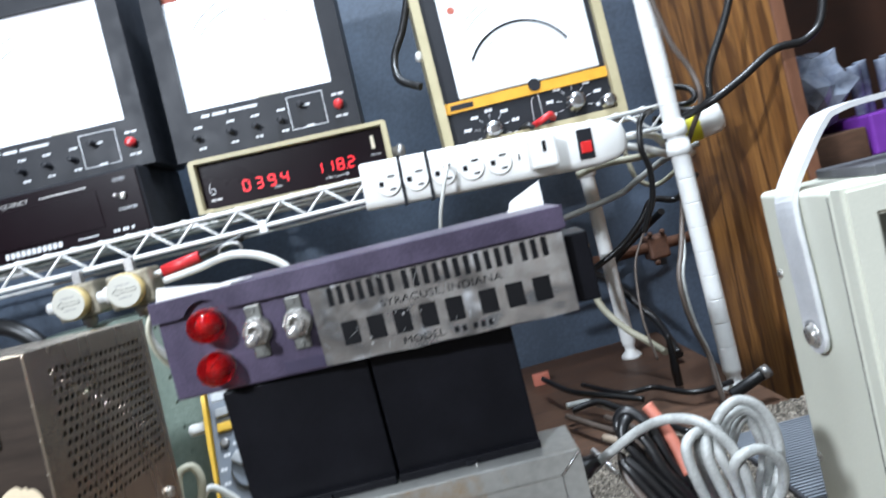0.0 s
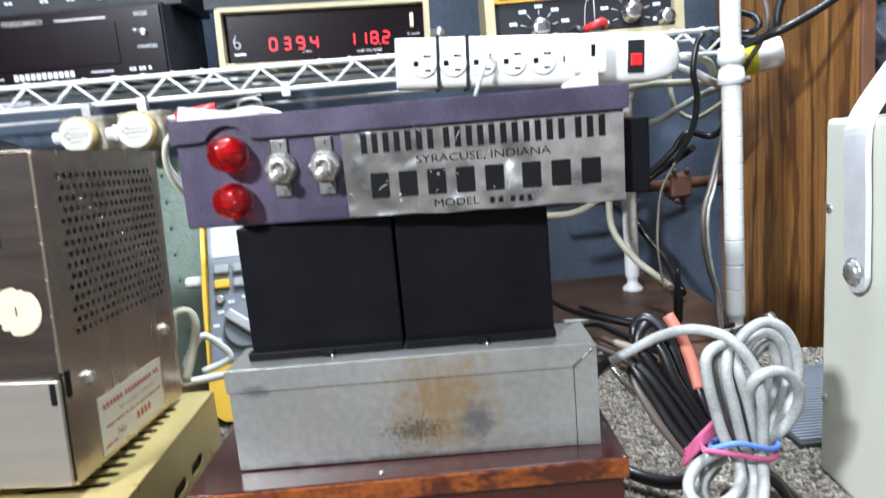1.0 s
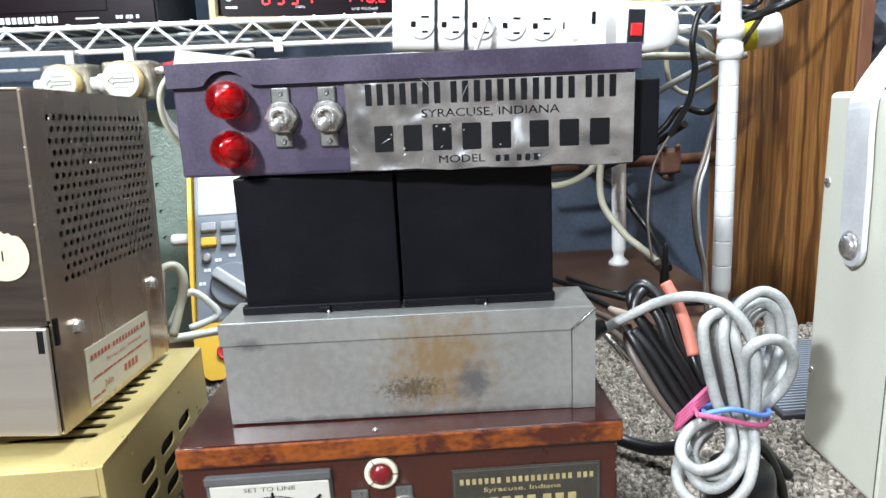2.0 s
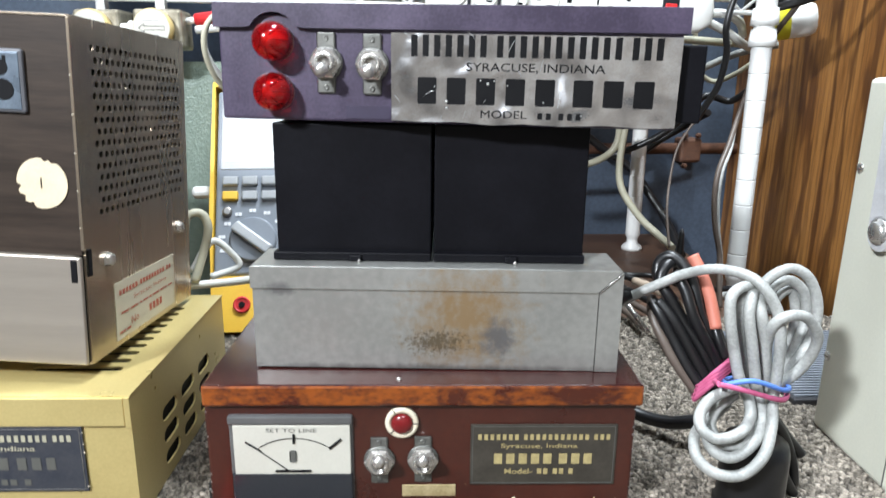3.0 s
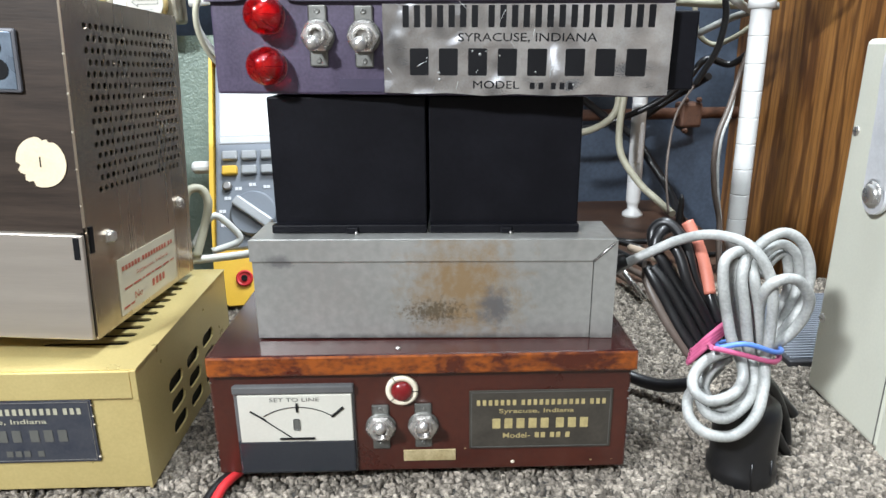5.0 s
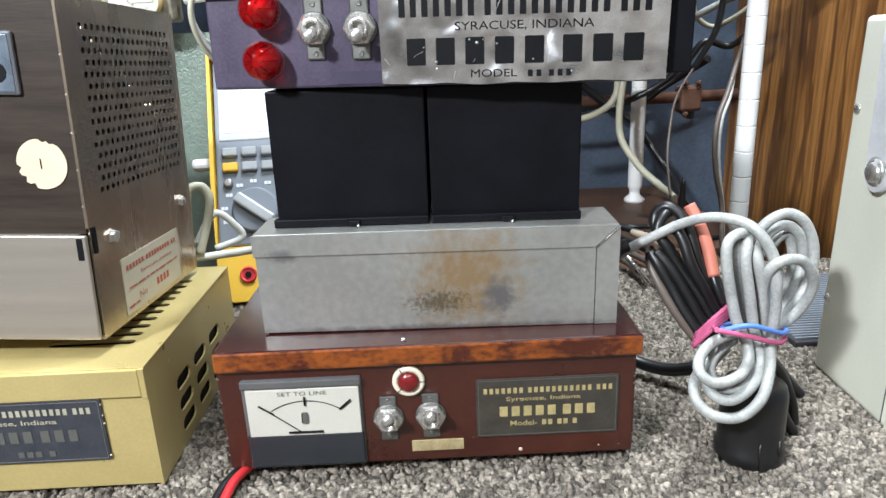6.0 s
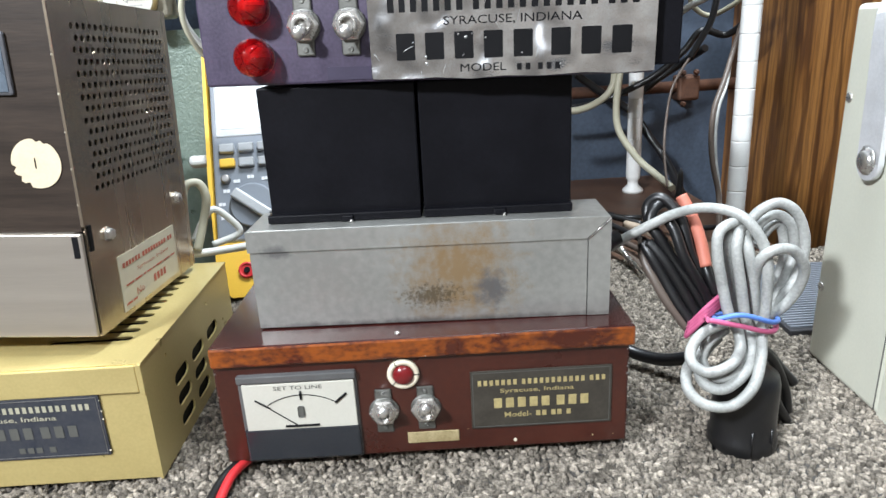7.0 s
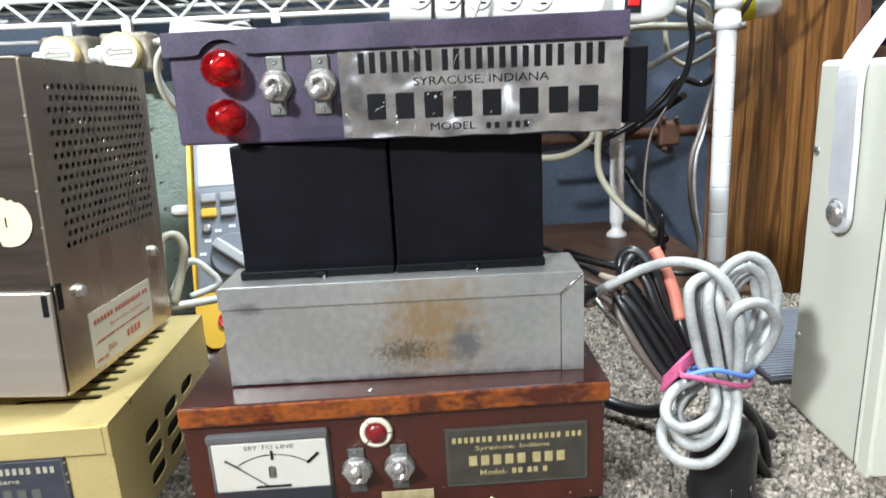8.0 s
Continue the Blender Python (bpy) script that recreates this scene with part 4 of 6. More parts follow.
    part("bolt", L([(0.0072, 0), (0.0072, 0.0009), (0.0058, 0.0010), (0.0056, 0.0026), (0.0046, 0.0031), (0.0020, 0.0032)], (-0.0050, 0.0445, 0.1335), (-1, 0, 0), 14), M_CHROME, hd)


grey_case()


# ---- wire shelf with its posts ----
def wire_shelf():
    t = thing("wire_shelf", "white epoxy wire shelf on ribbed round posts above the bench", "shelf", pose(0, 0, 0, 0, 0.9, 0))
    z0, z1, yf, yb = 0.2800, 0.3020, 0.372, 0.572
    xa, xb = -0.95, 0.3215
    for y in (yf, yb):
        for z in (z0, z1):
            part("rail", S([(xa, y, z), (xb, y, z)], 0.0024, 8), M_WHITE, t)
    n = 56
    pts = [(xa + (xb - xa) * i / n, yf, z0 + 0.001 if i % 2 else z1 - 0.001) for i in range(n + 1)]
    for a, b in zip(pts, pts[1:]):
        part("zigzag_wire", S([a, b], 0.0015, 6), M_WHITE, t)
    for i in range(44):
        x = xa + 0.02 + i * 0.0285
        part("deck_wire", S([(x, yf - 0.001, z1 + 0.0024), (x, yb, z1 + 0.0024)], 0.0014, 6), M_WHITE, t)
    for y in (0.45, 0.53):
        part("cross_bar", S([(xa, y, z1 - 0.001), (xb, y, z1 - 0.001)], 0.0022, 6), M_WHITE, t)
    part("clip", B(-0.114, -0.106, yf - 0.006, yf - 0.001, z0 - 0.007, z0 + 0.006, bev=0.001), M_WHITE, t)
    for px, py, zb in ((0.3215, 0.360, -0.006), (0.2765, 0.5625, -0.006), (-0.93, 0.372, -0.006), (-0.93, 0.572, -0.006)):
        prof = [(0.0135, zb), (0.0135, zb + 0.004), (0.0070, zb + 0.010), (0.0070, zb + 0.016), (0.0090, zb + 0.019)]
        z = zb + 0.022
        while z < 0.95:
            prof += [(0.0093, z), (0.0093, z + 0.0006), (0.0093, z + 0.0236), (0.0093, z + 0.0242), (0.0089, z + 0.0245), (0.0089, z + 0.0251)]
            z += 0.0254
        post = new("post", finish("post", L(prof, (0, 0, 0), (0, 0, 1), 18, True), M_WHITE))
        post.parent = t
        post.matrix_basis = pose(0, 0, 0, 0, -0.9, 0) @ pose(px, py, 0)
        for zz in (0.243, 0.262):
            cl = new("collar", finish("collar", L([(0.0093, 0), (0.0124, 0.001), (0.0124, 0.006), (0.0112, 0.016)], (0, 0, zz), (0, 0, 1), 18), M_WHITE))
            cl.parent = post


wire_shelf()


# ---- on the shelf ----
def knobs(t, specs, r=0.0042, l=0.011, material=None):
    for x, z in specs:
        k = part("knob", L([(r, 0), (r, l * 0.3), (r * 0.75, l * 0.4), (r * 0.7, l), (r * 0.4, l * 1.05)], (x, -0.001, z), (0, -1, 0), 14), material or M_CASE, t)
        part("pointer", B(x - 0.0004, x + 0.0004, -0.0035, -0.0012, z + r, z + r + 0.002), M_PRINT, k)


def swr_meter(m):
    t = thing("cross_needle_meter", "black bench wattmeter with a glowing white dial", "meter", m, "wattmeters on the shelf")
    W, H, D = 0.205, 0.205, 0.085
    part("case", B(-W / 2 + 0.001, W / 2 - 0.001, 0.0022, D, 0, H, bev=0.002), M_CASE, t)
    fr = pierced([(-W / 2, 0), (W / 2, 0), (W / 2, H), (-W / 2, H)], [[(-0.081, 0.052), (0.081, 0.052), (0.081, 0.187), (-0.081, 0.187)]], 0.010, lambda u, v, c: (u, -0.008 - c, v))
    part("front_frame", fr, M_CASE, t)
    part("dial", B(-0.086, 0.086, -0.0010, 0.0010, 0.050, 0.189), M_GLOW, t, "white dial card with glow added to its colour")
    arcs = bmesh.new()
    for rad in (0.098, 0.110):
        sweep(arcs, [(rad * math.sin(a) * 0.75, -0.0012, 0.058 + rad * math.cos(a)) for a in np.linspace(-0.75, 0.75, 9)], 0.0004, 4, 3)
    part("scale_arc", arcs, M_GREY_INK, t)
    for rad, count in ((0.104, 8), (0.086, 6)):
        for a in np.linspace(-0.68, 0.68, count):
            bars("printed_line", "12", M_TIN, t, (rad * math.sin(a) * 0.75, -0.0011, 0.058 + rad * math.cos(a)), 0.0026, 0.0062)
    part("red_arc", S([(0.06 * math.sin(a) * 0.8 + 0.01, -0.0013, 0.068 + 0.07 * math.cos(a)) for a in np.linspace(0.0, 0.75, 6)], 0.0007, 4, 3), M_RED_INK, t)
    part("corner_mark", B(-0.082, -0.064, -0.0014, -0.001, 0.174, 0.184), M_RED_INK, t)
    part("lamp_well", B(-0.002, 0.024, -0.0030, -0.0005, 0.0525, 0.062, bev=0.001), M_IVORY, t)
    knobs(t, ((-0.075, 0.022), (-0.038, 0.022), (-0.010, 0.022), (0.018, 0.022), (0.042, 0.034)), 0.0046, 0.016)
    for x in (-0.072, -0.036, -0.009, 0.020, 0.048):
        bars("printed_line", "12", M_PRINT, t, (x, -0.0080, 0.0335), 0.0022, 0.009)
        bars("printed_line", "11", M_PRINT, t, (x, -0.0080, 0.0105), 0.0022, 0.008)
    bars("printed_line", "3 5 55", M_PRINT, t, (-0.035, -0.0080, 0.0445), 0.0030, 0.062)
    bm = bmesh.new()
    for a, b, c, d in ((0.028, 0.068, 0.0090, 0.0097), (0.028, 0.068, 0.0445, 0.0452), (0.028, 0.0287, 0.009, 0.0452), (0.0673, 0.068, 0.009, 0.0452)):
        box(bm, a, b, -0.0083, -0.0079, c, d)
    part("panel_outline", bm, M_PRINT, t)
    part("red_button", L([(0.0052, 0), (0.0052, 0.004), (0.0048, 0.008), (0.002, 0.0095)], (0.083, -0.008, 0.026), (0, -1, 0), 18), M_REDPL, t, "round red push button")
    bars("printed_line", "11", M_PRINT, t, (0.084, -0.0080, 0.0375), 0.0024, 0.013)
    bars("printed_line", "11", M_PRINT, t, (0.084, -0.0080, 0.0135), 0.0024, 0.013)
    return t


SEG = {"0": "abcdef", "1": "bc", "2": "abged", "3": "abgcd", "4": "fgbc", "5": "afgcd", "6": "afgedc", "7": "abc", "8": "abcdefg", "9": "abcdfg"}


def digits(t, text, x, z, w, h, pitch, y):
    for i, c in enumerate(text):
        bm = bmesh.new()
        cx, k = x + i * pitch, 0.0008
        ln = {"a": (0, h / 2, 1), "g": (0, 0, 1), "d": (0, -h / 2, 1), "b": (w / 2, h / 4, 0), "c": (w / 2, -h / 4, 0), "f": (-w / 2, h / 4, 0), "e": (-w / 2, -h / 4, 0)}
        for s in SEG[c]:
            dx, dz, flat = ln[s]
            if flat:
                box(bm, cx + dx - w / 2 + k, cx + dx + w / 2 - k, y - 0.0008, y, z + dz - k, z + dz + k)
            else:
                box(bm, cx + dx - k, cx + dx + k, y - 0.0008, y, z + dz - h / 4 + k * 0.6, z + dz + h / 4 - k * 0.6)
        part("led_digit", bm, M_LED, t)


def watt_display():
    t = thing("digital_line_meter", "tan digital meter with red LED digits, on the wire shelf", "meter", pose(-0.0710, 0.424, 0.3060, 0, 2.4, 0))
    W, H, D = 0.218, 0.0585, 0.10
    part("case", B(-W / 2 + 0.002, W / 2 - 0.002, 0.006, D, 0.004, H, bev=0.003), M_TAN, t)
    part("frame", pierced([(-W / 2, 0.002), (W / 2, 0.002), (W / 2, H), (W / 2 - 0.004, H + 0.002), (-W / 2 + 0.004, H + 0.002), (-W / 2, H)], [[(-W / 2 + 0.006, 0.005), (W / 2 - 0.006, 0.005), (W / 2 - 0.006, H - 0.0025), (-W / 2 + 0.006, H - 0.0025)]], 0.014, lambda u, v, c: (u, -0.008 - c, v)), M_TAN, t)
    part("window", B(-W / 2 + 0.007, W / 2 - 0.007, 0.001, 0.0055, 0.005, H - 0.004), M_SMOKED, t)
    digits(t, "0394", -0.0540, 0.0235, 0.0068, 0.0112, 0.0142, 0.0008)
    digits(t, "1182", 0.0270, 0.0245, 0.0066, 0.0112, 0.0120, 0.0008)
    part("decimal_point", B(0.0562, 0.0574, 0.0, 0.0008, 0.0175, 0.0187), M_LED, t)
    words("legend", "LINE VOLTAGE", M_PRINT, t, (0.045, 0.0006, 0.0125), 0.0024, 0.026)
    words("legend", "POWER", M_PRINT, t, (0.092, 0.0006, 0.0265), 0.0020, 0.012)
    words("legend", "LOAD", M_PRINT, t, (-0.020, 0.0006, 0.0150), 0.0022, 0.009)
    part("printed_curl", S([(-0.092, 0.0006, 0.034), (-0.0945, 0.0006, 0.027), (-0.0925, 0.0006, 0.0215), (-0.0885, 0.0006, 0.0225), (-0.089, 0.0006, 0.027), (-0.0935, 0.0006, 0.027)], 0.0005, 4, 4), M_PRINT, t)
    bars("printed_line", "22", M_TIN, t, (-0.089, 0.0009, 0.0150), 0.0022, 0.012)
    part("slide_switch", B(0.0885, 0.0925, -0.0025, 0.0012, 0.0330, 0.0470, bev=0.0006), M_IVORY, t)
    part("side_knob", L([(0.006, 0), (0.006, 0.006), (0.008, 0.0065), (0.008, 0.011), (0.004, 0.0145)], (W / 2, 0.0, 0.024), (1, 0, 0), 14), M_TIN, t)
    part("leg", B(-W / 2 + 0.006, -W / 2 + 0.016, -0.006, 0.0, -0.0015, 0.006, bev=0.001), M_TAN, t)
    part("leg", B(W / 2 - 0.016, W / 2 - 0.006, -0.006, 0.0, -0.0015, 0.006, bev=0.001), M_TAN, t)


def frequency_counter():
    t = thing("frequency_counter", "black frequency counter with a dark window, on the wire shelf", "counter", pose(-0.335, 0.395, 0.3100, 0, 0.9, 0))
    W, H, D = 0.225, 0.0710, 0.12
    part("case", B(-W / 2, W / 2, 0.001, D, 0, H, bev=0.002), M_CASE, t)
    part("panel", B(-W / 2 + 0.002, W / 2 - 0.002, -0.0012, 0.0015, 0.003, H - 0.003, bev=0.0005), M_SMOKED, t)
    part("window", B(-W / 2 + 0.012, 0.066, -0.0022, -0.001, 0.015, 0.054, bev=0.0004), M_SMOKED, t)
    words("legend", "FREQUENCY", M_TIN, t, (-0.024, -0.0016, 0.0592), 0.0052, 0.040)
    words("legend", "MODE", M_PRINT, t, (0.092, -0.0016, 0.0600), 0.0032, 0.013)
    words("legend", "COUNTER", M_PRINT, t, (0.094, -0.0016, 0.0290), 0.0032, 0.020)
    bars("printed_line", "11111111111", M_PRINT, t, (-0.012, -0.0014, 0.0085), 0.0058, 0.060, gap=0.35)
    bars("printed_line", "9", M_PRINT, t, (0.046, -0.0014, 0.0085), 0.0012, 0.022)
    bars("printed_line", "9", M_PRINT, t, (-0.072, -0.0014, 0.0085), 0.0012, 0.040)
    bars("printed_line", "11 11 1", M_PRINT, t, (0.084, -0.0014, 0.0085), 0.0032, 0.022)
    bars("printed_line", "9", M_TIN, t, (0.032, -0.0014, 0.0592), 0.0012, 0.050)
    bars("printed_line", "9", M_TIN, t, (-0.074, -0.0014, 0.0592), 0.0012, 0.044)
    sw = part("switch", L([(0.0038, 0), (0.0038, 0.003), (0.0022, 0.0036)], (0.092, -0.0012, 0.0425), (0, -1, 0), 12), M_CHROME, t)
    part("lever", L([(0.0012, 0.002), (0.0018, 0.010), (0.0008, 0.0125)], (0.092, -0.0012, 0.0425), (-0.5, -1, 0.1), 10), M_CHROME, sw)
    return t


watt_display()
frequency_counter()
swr_meter(pose(-0.0880, 0.436, 0.3690, -1.0, 2.2, 0))
swr_meter(pose(-0.3130, 0.430, 0.3835, -1.0, 1.6, 0))


def volt_meter():
    t = thing("analog_multimeter", "tan-framed analog multimeter with amber stripe, on the wire shelf", "multimeter", pose(0.1990, 0.430, 0.3040, -4, 0.9, 0))
    W, H, D = 0.205, 0.215, 0.10
    part("case", B(-W / 2 + 0.002, W / 2 - 0.002, 0.004, D, 0.004, H, bev=0.003), M_TAN, t)
    fr = pierced([(-W / 2, 0), (W / 2, 0), (W / 2, H), (-W / 2, H)], [[(-W / 2 + 0.010, 0.008), (W / 2 - 0.010, 0.008), (W / 2 - 0.010, H - 0.008), (-W / 2 + 0.010, H - 0.008)]], 0.016, lambda u, v, c: (u, -0.010 - c, v))
    part("frame", fr, M_TAN, t)
    part("panel", B(-W / 2 + 0.008, W / 2 - 0.008, -0.001, 0.0035, 0.006, H - 0.006), M_CASE, t)
    part("stripe", B(-W / 2 + 0.0102, W / 2 - 0.0102, -0.0035, -0.0008, 0.0450, 0.0565), M_AMBER, t, "amber stripe across the panel")
    part("stripe_mark", B(-W / 2 + 0.016, -W / 2 + 0.042, -0.0039, -0.0034, 0.0475, 0.0535, bev=0.0002), M_CASE, t)
    part("dial", B(-0.0740, 0.0860, -0.0045, -0.0006, 0.0580, 0.1950, bev=0.002), M_DIAL_GLOW, t, "white dial card with a black arc and a faint added glow")
    part("scale_arc", S([(0.004 + 0.062 * math.sin(a), -0.0050, 0.066 + 0.062 * math.cos(a)) for a in np.linspace(-1.05, 1.05, 11)], 0.0013, 5, 3, 1.0), M_INK, t)
    for rad in (0.060, 0.092, 0.100):
        part("fine_arc", S([(0.004 + rad * 0.85 * math.sin(a), -0.0048, 0.062 + rad * math.cos(a)) for a in np.linspace(-0.75, 0.75, 9)], 0.0003, 4, 3), M_TIN, t)
    part("needle_hub", L([(0.007, 0), (0.007, 0.0006)], (0.010, -0.0042, 0.0545), (0, -1, 0), 20), M_CASE, t)
    part("red_spot", L([(0.0045, 0), (0.0042, 0.0004)], (-0.060, -0.0044, 0.1560), (0, -1, 0), 14), M_RED_INK, t)
    for x, z, r in ((-0.046, 0.0160, 0.0100), (0.050, 0.0250, 0.0100), (0.085, 0.0170, 0.0080)):
        k = part("knob", L([(r * 1.1, 0), (r * 1.1, 0.002), (r * 0.95, 0.003), (r * 0.90, 0.013), (r * 0.82, 0.0145), (r * 0.2, 0.0142)], (x, -0.001, z), (0, -1, 0), 24), M_KNOB, t, "spun aluminium knob")
        if r > 0.009:
            lines = bmesh.new()
            for a in np.linspace(-1.9, 1.9, 7):
                c, s = math.cos(a), math.sin(a)
                sweep(lines, [(x + s * 0.0145, -0.0012, z + c * 0.0145), (x + s * 0.0210, -0.0012, z + c * 0.0195)], 0.0004, 4)
            part("switch_lines", lines, M_PRINT, t)
            for a in np.linspace(-1.9, 1.9, 7):
                bars("printed_line", "22", M_PRINT, t, (x + math.sin(a) * 0.0285, -0.0010, z + math.cos(a) * 0.0235), 0.0034, 0.0080)
    part("panel_line", S([(0.001, -0.0012, 0.012), (0.003, -0.0012, 0.038), (0.007, -0.0012, 0.041)], 0.0004, 4, 3), M_PRINT, t)
    part("panel_line", S([(0.012, -0.0012, 0.014), (0.012, -0.0012, 0.046)], 0.0005, 4), M_PRINT, t)
    part("red_plug", S([(-0.004, -0.002, 0.010), (0.006, -0.018, 0.012), (0.016, -0.016, 0.016), (0.022, -0.004, 0.014)], 0.0038, 8), M_REDPL, t, "red banana plug")
    part("black_plug", S([(-0.016, -0.002, 0.010), (-0.010, -0.014, 0.011), (-0.004, -0.016, 0.006)], 0.0034, 8), M_BLACKCORD, t)
    part("side_screw", L([(0.006, 0), (0.006, 0.005), (0.003, 0.007)], (-W / 2, 0.006, 0.118), (-1, 0, 0), 10), M_WHITEPL, t)


volt_meter()


def power_strip():
    t = thing("power_strip", "white power strip with red rocker along the shelf edge", "power strip", pose(0.0030, 0.362, 0.2925, 0, 3.8, 1.5))
    L0, H, D = 0.272, 0.047, 0.036
    bm = bmesh.new()
    # rounded long body: tapered at the cord end
    sec = []
    for x, sy, sz in ((0, 0.96, 0.97), (0.002, 1, 1), (0.215, 1, 1), (0.240, 0.98, 0.98), (0.258, 0.86, 0.84), (0.268, 0.62, 0.58), (0.272, 0.34, 0.30)):
        ring = []
        for k in range(20):
            a = 2 * math.pi * k / 20
            c, s = math.cos(a), math.sin(a)
            ring.append(bm.verts.new((x, math.copysign(abs(c) ** 0.35, c) * D / 2 * sy + 0.003, math.copysign(abs(s) ** 0.35, s) * H / 2 * sz)))
        sec.append(ring)
    for a, b in zip(sec, sec[1:]):
        for k in range(20):
            bm.faces.new((a[k], a[(k + 1) % 20], b[(k + 1) % 20], b[k])).smooth = True
    bm.faces.new(sec[0][::-1]), bm.faces.new(sec[-1])
    bmesh.ops.recalc_face_normals(bm, faces=bm.faces)
    part("body", bm, M_WHITEPL, t)
    yf = -D / 2 + 0.003
    for i, x in enumerate((0.0255, 0.0535, 0.0815, 0.1095, 0.1375)):
        o = part("outlet", L([(0.0128, -0.002), (0.0128, 0.0012), (0.0118, 0.0018)], (x, yf, -0.001), (0, -1, 0), 24), M_WHITEPL, t)
        part("ground_hole", B(x - 0.0090, x - 0.0042, yf - 0.0022, yf - 0.0012, -0.0036, 0.0016, bev=0.0009), M_INK, o)
        part("slot", B(x + 0.0005, x + 0.0075, yf - 0.0022, yf - 0.0014, 0.0045, 0.0063), M_INK, o)
        part("slot", B(x + 0.0012, x + 0.0070, yf - 0.0022, yf - 0.0014, -0.0083, -0.0065), M_INK, o)
    for x in (0.0395, 0.0670):
        part("strap", B(x - 0.0016, x + 0.0016, yf - 0.0014, D / 2 + 0.005, -H / 2 - 0.0018, H / 2 + 0.0014, bev=0.0006), M_CASE, t, "black tie strap round the strip")
    ad = part("adapter", B(0.166, 0.193, yf - 0.020, yf, -0.016, 0.016, bev=0.003), M_WHITEPL, t, "white plug-in adapter with a port")
    part("port", B(0.178, 0.1815, yf - 0.0206, yf - 0.0195, -0.0005, 0.0100), M_INK, ad)
    part("small_slot", B(0.157, 0.1585, yf - 0.0008, yf + 0.001, -0.003, 0.003), M_INK, t)
    rk = part("rocker_frame", B(0.2180, 0.2335, yf - 0.0016, yf + 0.002, -0.0145, 0.0155, bev=0.0006), M_CASE, t)
    part("rocker", B(0.2202, 0.2314, yf - 0.0030, yf - 0.001, -0.0085, 0.0030, bev=0.001), M_NEON, rk, "red lit rocker")
    part("cord", S([(0.270, 0.003, 0.0), (0.290, 0.008, 0.001), (0.315, 0.03, -0.003), (0.335, 0.06, -0.012)], 0.0042, 8), M_WHITECORD, t)
    part("plug_cord", S([(0.0835, yf - 0.002, 0.006), (0.0840, yf - 0.014, 0.002), (0.078, yf - 0.018, -0.014), (0.070, yf - 0.012, -0.040), (0.066, yf, -0.065)], 0.0019, 8), M_WHITECORD, t, "thin white cord plugged into the strip")


power_strip()


# ---- under the shelf, left ----
def coax_relay(m):
    t = thing("coaxial_relay", "grey coaxial relay with round cream face under the shelf", "relay", m, "coaxial relays under the shelf")
    part("body", B(-0.021, 0.021, 0.0, 0.034, -0.017, 0.017, bev=0.003), M_RELAY, t)
    part("drum", L([(0.0165, -0.001), (0.0170, 0.006), (0.0160, 0.010), (0.0148, 0.0105)], (-0.002, 0.0, 0), (0, -1, 0), 24), M_YELLOWED, t, "yellowed round rim")
    f = part("face", L([(0.0154, 0.0095), (0.0154, 0.0108), (0.0150, 0.0110)], (-0.002, 0.0, 0), (0, -1, 0), 24), M_METER, t, "round cream printed face")
    for z, w in ((0.006, 0.014), (0.002, 0.020), (-0.002, 0.018), (-0.006, 0.012)):
        if abs(z) > 0.003:
            bars("printed_line", "3212", M_TIN, f, (-0.002, -0.0110, z), 0.0011, w)
    arrow = [(-0.0125, 0.0), (-0.0080, 0.0036), (-0.0080, 0.0016), (0.0090, 0.0016), (0.0090, -0.0016), (-0.0080, -0.0016), (-0.0080, -0.0036), (-0.0125, 0.0)]
    am = bmesh.new()
    for p, q in zip(arrow, arrow[1:]):
        sweep(am, [(p[0], -0.0111, p[1]), (q[0], -0.0111, q[1])], 0.0003, 4)
    part("printed_arrow", am, M_GREY_INK, f)
    part("connector", L([(0.0080, 0), (0.0080, 0.010), (0.0058, 0.011), (0.0058, 0.017)], (-0.019, 0.016, 0.0), (-1, 0, 0), 12), M_WHITEPL, t)
    part("connector", L([(0.0070, 0), (0.0070, 0.008), (0.005, 0.0085), (0.005, 0.012)], (0.0, 0.016, -0.016), (0, 0, -1), 12), M_TIN, t)
    part("hanger", B(-0.004, 0.004, 0.012, 0.020, 0.015, 0.0300), M_TIN, t)
    return t


r0 = coax_relay(pose(-0.2960, 0.348, 0.2560, 0, 0, 0))
copy_thing(r0, pose(-0.2330, 0.328, 0.2545, 0, 0, 4))

lead = thing("test_lead", "red and black banana plug lead lying on the shelf edge", "test lead", pose(0, 0, 0))
part("red_sheath", S([(-0.205, 0.345, 0.2635), (-0.168, 0.348, 0.2685)], 0.0058, 12), M_REDPL, lead, "red plug sheath")
part("tip", S([(-0.216, 0.344, 0.262), (-0.204, 0.345, 0.2635)], 0.0030, 8), M_WHITEPL, lead)
part("black_sheath", S([(-0.168, 0.348, 0.2685), (-0.150, 0.352, 0.2715), (-0.128, 0.366, 0.2765)], 0.0042, 10), M_BLACKCORD, lead)
solo("white_cable", S([(-0.20, 0.330, 0.254), (-0.165, 0.325, 0.257), (-0.124, 0.303, 0.261), (-0.094, 0.300, 0.251), (-0.076, 0.300, 0.233), (-0.070, 0.290, 0.205)], 0.0036, 10), M_WHITECORD, "white jacketed cable below the shelf edge", "cable")
ey = solo("ring_terminal", S([(-0.128 + 0.0105 * math.cos(a), 0.316 - 0.002 * math.sin(a), 0.2665 + 0.0055 * math.sin(a)) for a in np.linspace(0, 2 * math.pi, 13)], 0.0016, 8, 2), M_TIN, "grey metal ring terminal on a white cable", "terminal")

